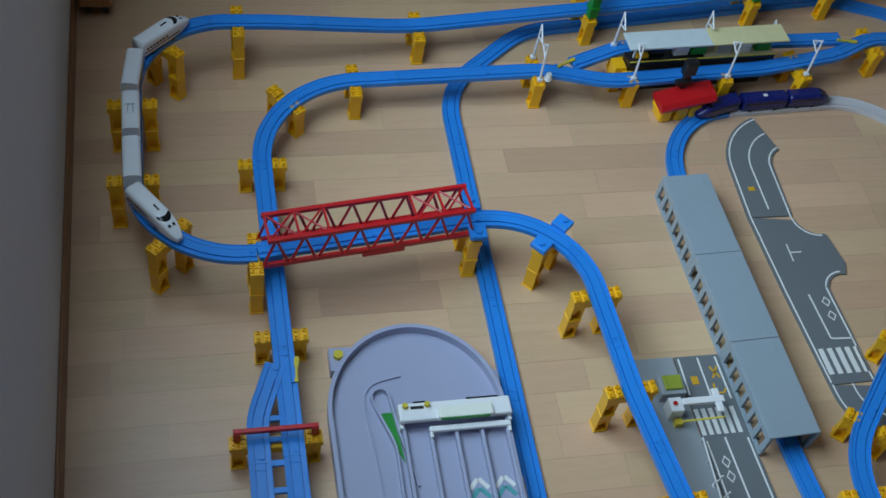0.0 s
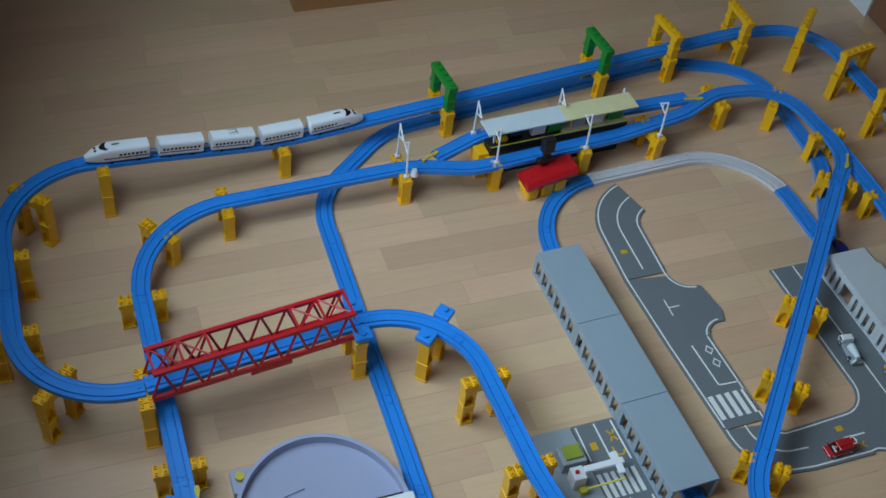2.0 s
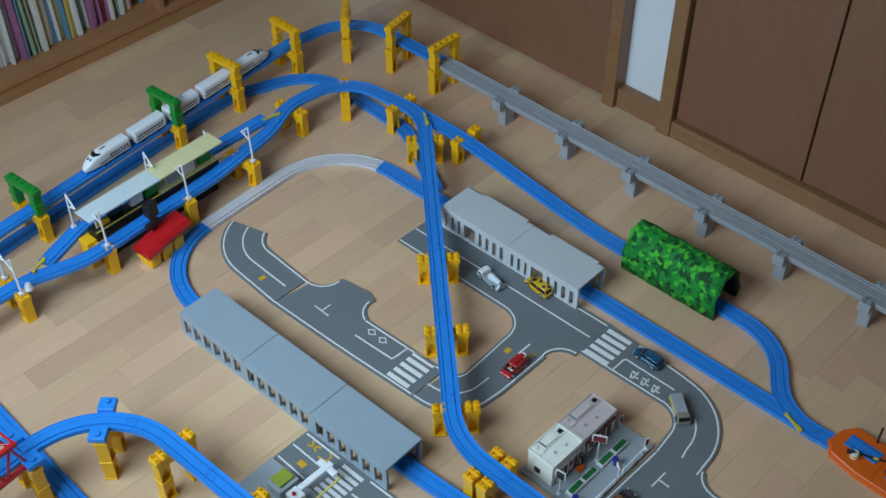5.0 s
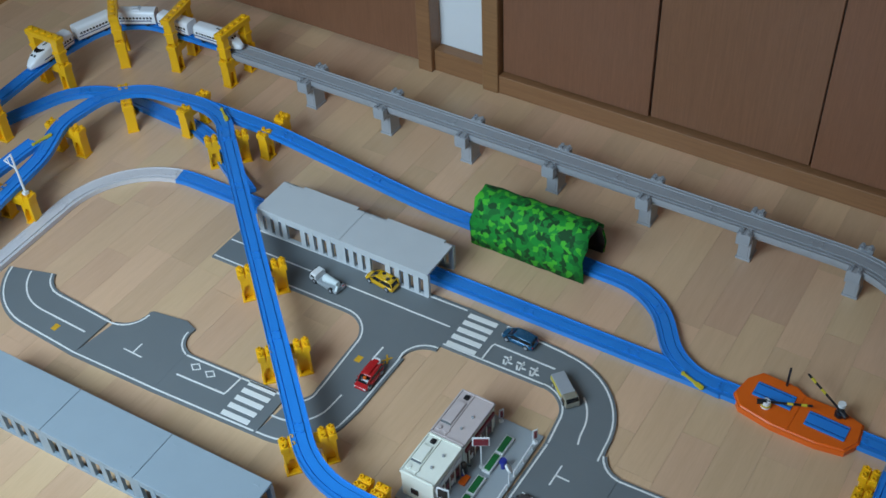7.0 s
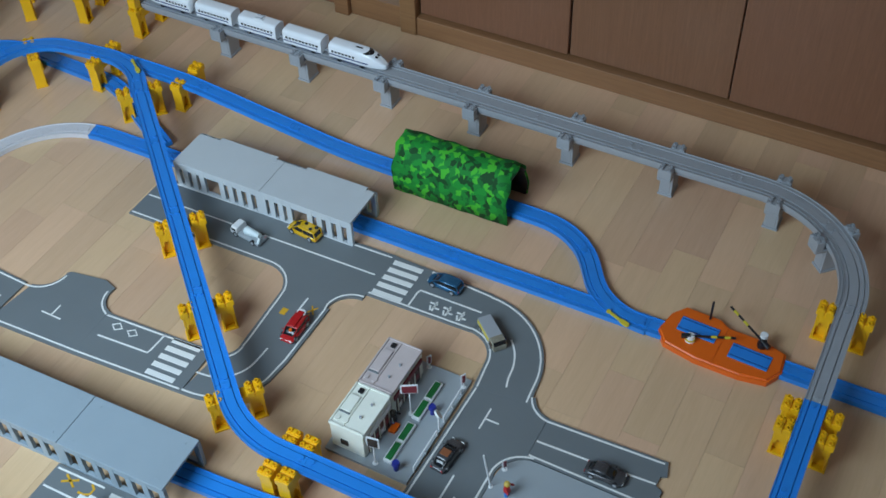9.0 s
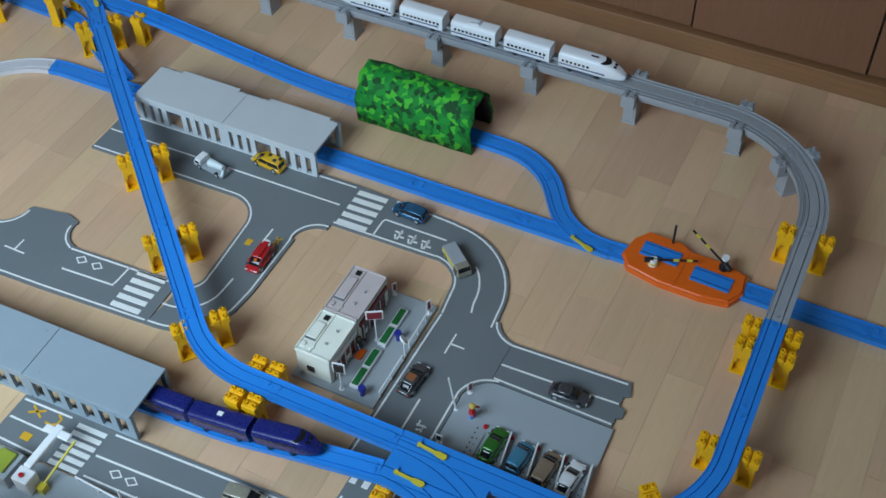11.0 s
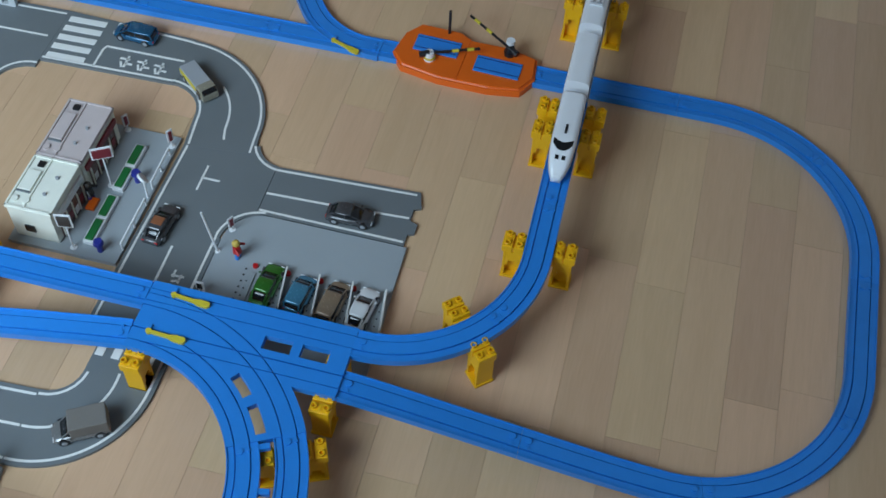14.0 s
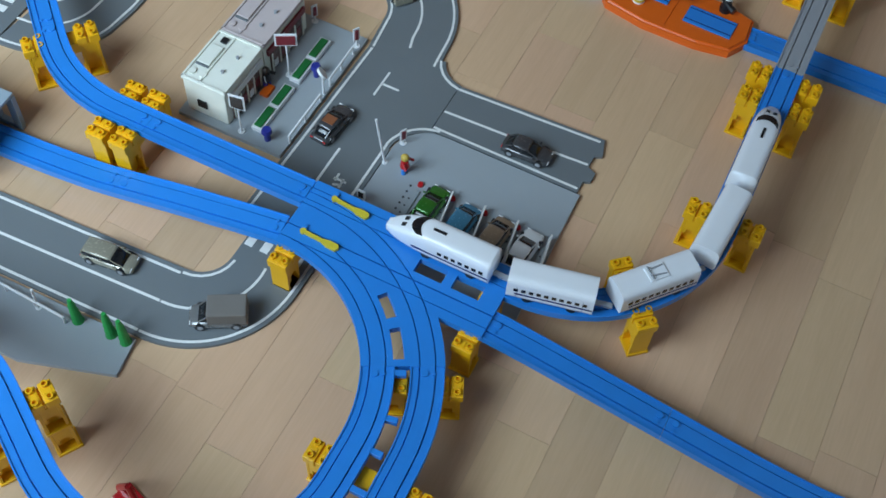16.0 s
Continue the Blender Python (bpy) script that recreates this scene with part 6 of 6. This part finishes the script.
def coach(name, label, group, mat, length, width, h, nose, kind):
    """Origin on the rail's top, under the coach's middle, front along +x."""
    c = thing(name, label, "toy train", group)
    body = part("body", car_shell(length, width, h, nose), mat, c, smooth=bool(nose))
    hw = width / 2
    part("underframe", boxed(-length / 2 + 0.008, length / 2 - max(0.008, nose * 0.8), -hw * 0.72, hw * 0.72, 0.001, 0.0075), M_DARK if kind == "navy" else M_TRIM, c)
    if kind == "white":
        wm = None
        x1 = length / 2 - 0.010 - nose
        x0 = -length / 2 + 0.010
        for sy in (-1, 1):
            part("stripe", boxed(x0 - 0.009, x1 + nose * 0.55, sy * hw - 0.0004, sy * hw + 0.0004, 0.0145, 0.0170), M_TRIM, body)
            x = x0
            while x < x1:
                if wm is None:
                    o = part("side_window", boxed(-0.0026, 0.0026, -0.0005, 0.0005, -0.0026, 0.0026), M_GLASS, body)
                    wm = o.data
                else:
                    o = new("side_window", wm)
                    o.parent = body
                o.matrix_basis = pose(x, sy * hw, 0.0235)
                x += 0.0088
        if not nose:
            for sx in (-1, 1):
                part("door_line", boxed(sx * (length / 2 - 0.012) - 0.0004, sx * (length / 2 - 0.012) + 0.0004, -hw - 0.0004, hw + 0.0004, 0.010, 0.030), M_GREYRAIL, body)
    else:
        for sy in (-1, 1):
            part("stripe", boxed(-length / 2 + 0.004, length / 2 - 0.004 - nose * 0.6, sy * hw - 0.0004, sy * hw + 0.0004, 0.0235, 0.0275), M_GLASS, body)
    if nose:
        part("windscreen", windscreen(length, width, h, nose), M_GLASS, body, smooth=True)
        for sy in (-1, 1):
            part("headlight", boxed(-0.0028, 0.0028, -0.0024, 0.0024, -0.001, 0.001), M_GLASS, body, m=pose(length / 2 - nose * 0.36, sy * hw * 0.26, h * 0.775, 0, 28, 0))
        part("roof_antenna", boxed(-0.006, 0.010, -0.0016, 0.0016, h - 0.0005, h + 0.0012), M_DARK if kind == "white" else M_NAVY, body)
    part("coupling", boxed(-length / 2 - (0.021 if kind == "white" else 0.010), -length / 2 + 0.002, -0.003, 0.003, 0.006, 0.010), M_GREYRAIL if kind == "white" else M_DARK, c)
    for sx in (-1, 1):
        for sy in (-1, 1):
            u = sx * (length / 2 - 0.024 - (nose * 0.5 if sx > 0 else 0))
            part("wheel", rod(bmesh.new(), (u, sy * 0.0120, 0.0040), (u, sy * 0.0160, 0.0040), 0.0050, 12), M_DARK, c)
    return c


GAP, NGAP = 0.020, 0.011
WLEN, WHEAD, NLEN = 0.100, 0.138, 0.112
white_cars, white_off, pos = [], [], 0.0
for k in range(5):
    ln_ = WHEAD if k in (0, 4) else WLEN
    label = ("white toy bullet train end car with long nose", "white toy bullet train coach with blue stripe", "white toy bullet train coach with roof pantograph", "white toy bullet train coach with blue stripe", "white toy bullet train tail car with long nose")[k]
    c = coach("bullet_train_car", label, "white bullet train cars", M_TRAIN, ln_, 0.035, 0.041, 0.064 if k in (0, 4) else 0.0, "white")
    if k == 2:
        bd = [o for o in c.children if o.name.startswith("body")][0]
        part("pantograph_base", boxed(-0.012, 0.012, -0.010, 0.010, 0.0408, 0.0428, bevel=0.0006), M_TRAIN, bd)
        for sy in (-1, 1):
            part("pantograph_bar", rod(bmesh.new(), (-0.010, sy * 0.006, 0.043), (0.010, sy * 0.004, 0.0455), 0.0009, 6), M_GREYRAIL, bd)
        part("pantograph_head", rod(bmesh.new(), (0.009, -0.009, 0.0455), (0.009, 0.009, 0.0455), 0.0009, 6), M_GREYRAIL, bd)
    white_cars.append(c)
    white_off.append((pos, pos + ln_, k == 4))
    pos += ln_ + GAP
navy_cars, navy_off, pos = [], [], 0.0
for k in range(3):
    c = coach("navy_train_car", ("navy blue toy train engine with sloping front", "navy blue toy train coach with white print", "navy blue toy train tail car")[k], "navy train cars", M_NAVY, NLEN, 0.034, 0.038, 0.045 if k != 1 else 0.0, "navy")
    if k == 1:
        bd = [o for o in c.children if o.name.startswith("body")][0]
        part("white_print", boxed(-0.004, 0.006, -0.005, 0.003, 0.0379, 0.0385), M_PAINT, bd)
    navy_cars.append(c)
    navy_off.append((pos, pos + NLEN, k == 2))
    pos += NLEN + NGAP


def car_pose(line, head, front, back, flip):
    """Where a coach sits whose ends are front and back metres behind the head."""
    a, b = line.at(head - front - (front - back) * -0.18), line.at(head - back + (back - front) * 0.18)
    mid = (a + b) / 2
    d = a - b
    turn = d.to_track_quat("X", "Z").to_matrix().to_4x4()
    return Matrix.Translation(mid) @ turn @ (pose(0, 0, 0, 0, 0, 180) if flip else Matrix())


# metres along its line of each train's head, by time
WHITE_RUN = [(0.0, 0.795), (0.5, 0.945), (1.5, 1.335), (2.5, 1.705), (3.5, 2.06), (5.2, 2.62), (7.5, 3.38), (9.5, 4.015), (12.0, 4.80), (12.5, 4.962), (13.0, 5.12), (13.5, 5.28), (14.0, 5.435), (14.5, 5.585), (15.5, 5.87), (16.0, 6.015)]
NAVY_RUN = [(0.0, 0.945), (1.5, 1.525), (3.0, 2.255), (3.5, 2.40), (4.5, 2.80), (5.2, 3.07), (9.7, 4.48), (11.8, 5.38), (16.0, 7.0)]
# the navy train's line: the floor circuit, over the switch and into the grey tunnel again
NAVY_LINE = Line(INNER_AT + RISE_AT[::-1][1:] + INNER_AT[1:6])


def motions():
    for cars, offs, run, line in ((white_cars, white_off, WHITE_RUN, MAIN), (navy_cars, navy_off, NAVY_RUN, NAVY_LINE)):
        ts, ss = [t for t, _ in run], [s for _, s in run]
        for c, (front, back, flip) in zip(cars, offs):
            rows = []
            for k in range(81):
                t = k * 0.2
                rows.append((t, car_pose(line, float(np.interp(t, ts, ss)), front, back, flip)))
            walk(c, rows)

# ---- floor boards ----
BW = 0.0685
rng = random.Random(11)
shapes = {}
loose = bmesh.new()
floor_ob = bpy.data.objects["floor"]
boards = []
nx = int((ROOM_X1 - ROOM_X0) / BW) + 1
for i in range(nx):
    x = ROOM_X0 + i * BW
    y = ROOM_Y0 - rng.uniform(0, 0.30)
    while y < ROOM_Y1 + 0.03:
        length = rng.choice((0.240, 0.288, 0.330, 0.384))
        boards.append((x, max(y, ROOM_Y0), round(min(y + length, ROOM_Y1 + 0.03) - max(y, ROOM_Y0), 4)))
        y += length
near = sorted(boards, key=lambda b: (b[0] + 0.55) ** 2 * 0.5 + (b[1] - 0.7) ** 2)[:290]
nearset = set(near)
boards = [b for b in boards if b[2] > 0.01]
for x, y, length in boards:
    if (x, y, length) in nearset:
        if length not in shapes:
            bm = boxed(0.0002, BW - 0.0002, 0.0002, length - 0.0002, -0.0005, 0.0)
            o = part("floor_board", bm, M_FLOOR, floor_ob)
            shapes[length] = o.data
        else:
            o = new("floor_board", shapes[length])
            o.parent = floor_ob
        o.location = (x, y, 0)
    else:
        box(loose, x + 0.0002, x + BW - 0.0002, y + 0.0002, y + length - 0.0002, -0.0005, 0.0)
far_boards = part("far_boards", loose, M_FLOORJ, floor_ob)
far_boards["kind"] = "stuff"

motions()
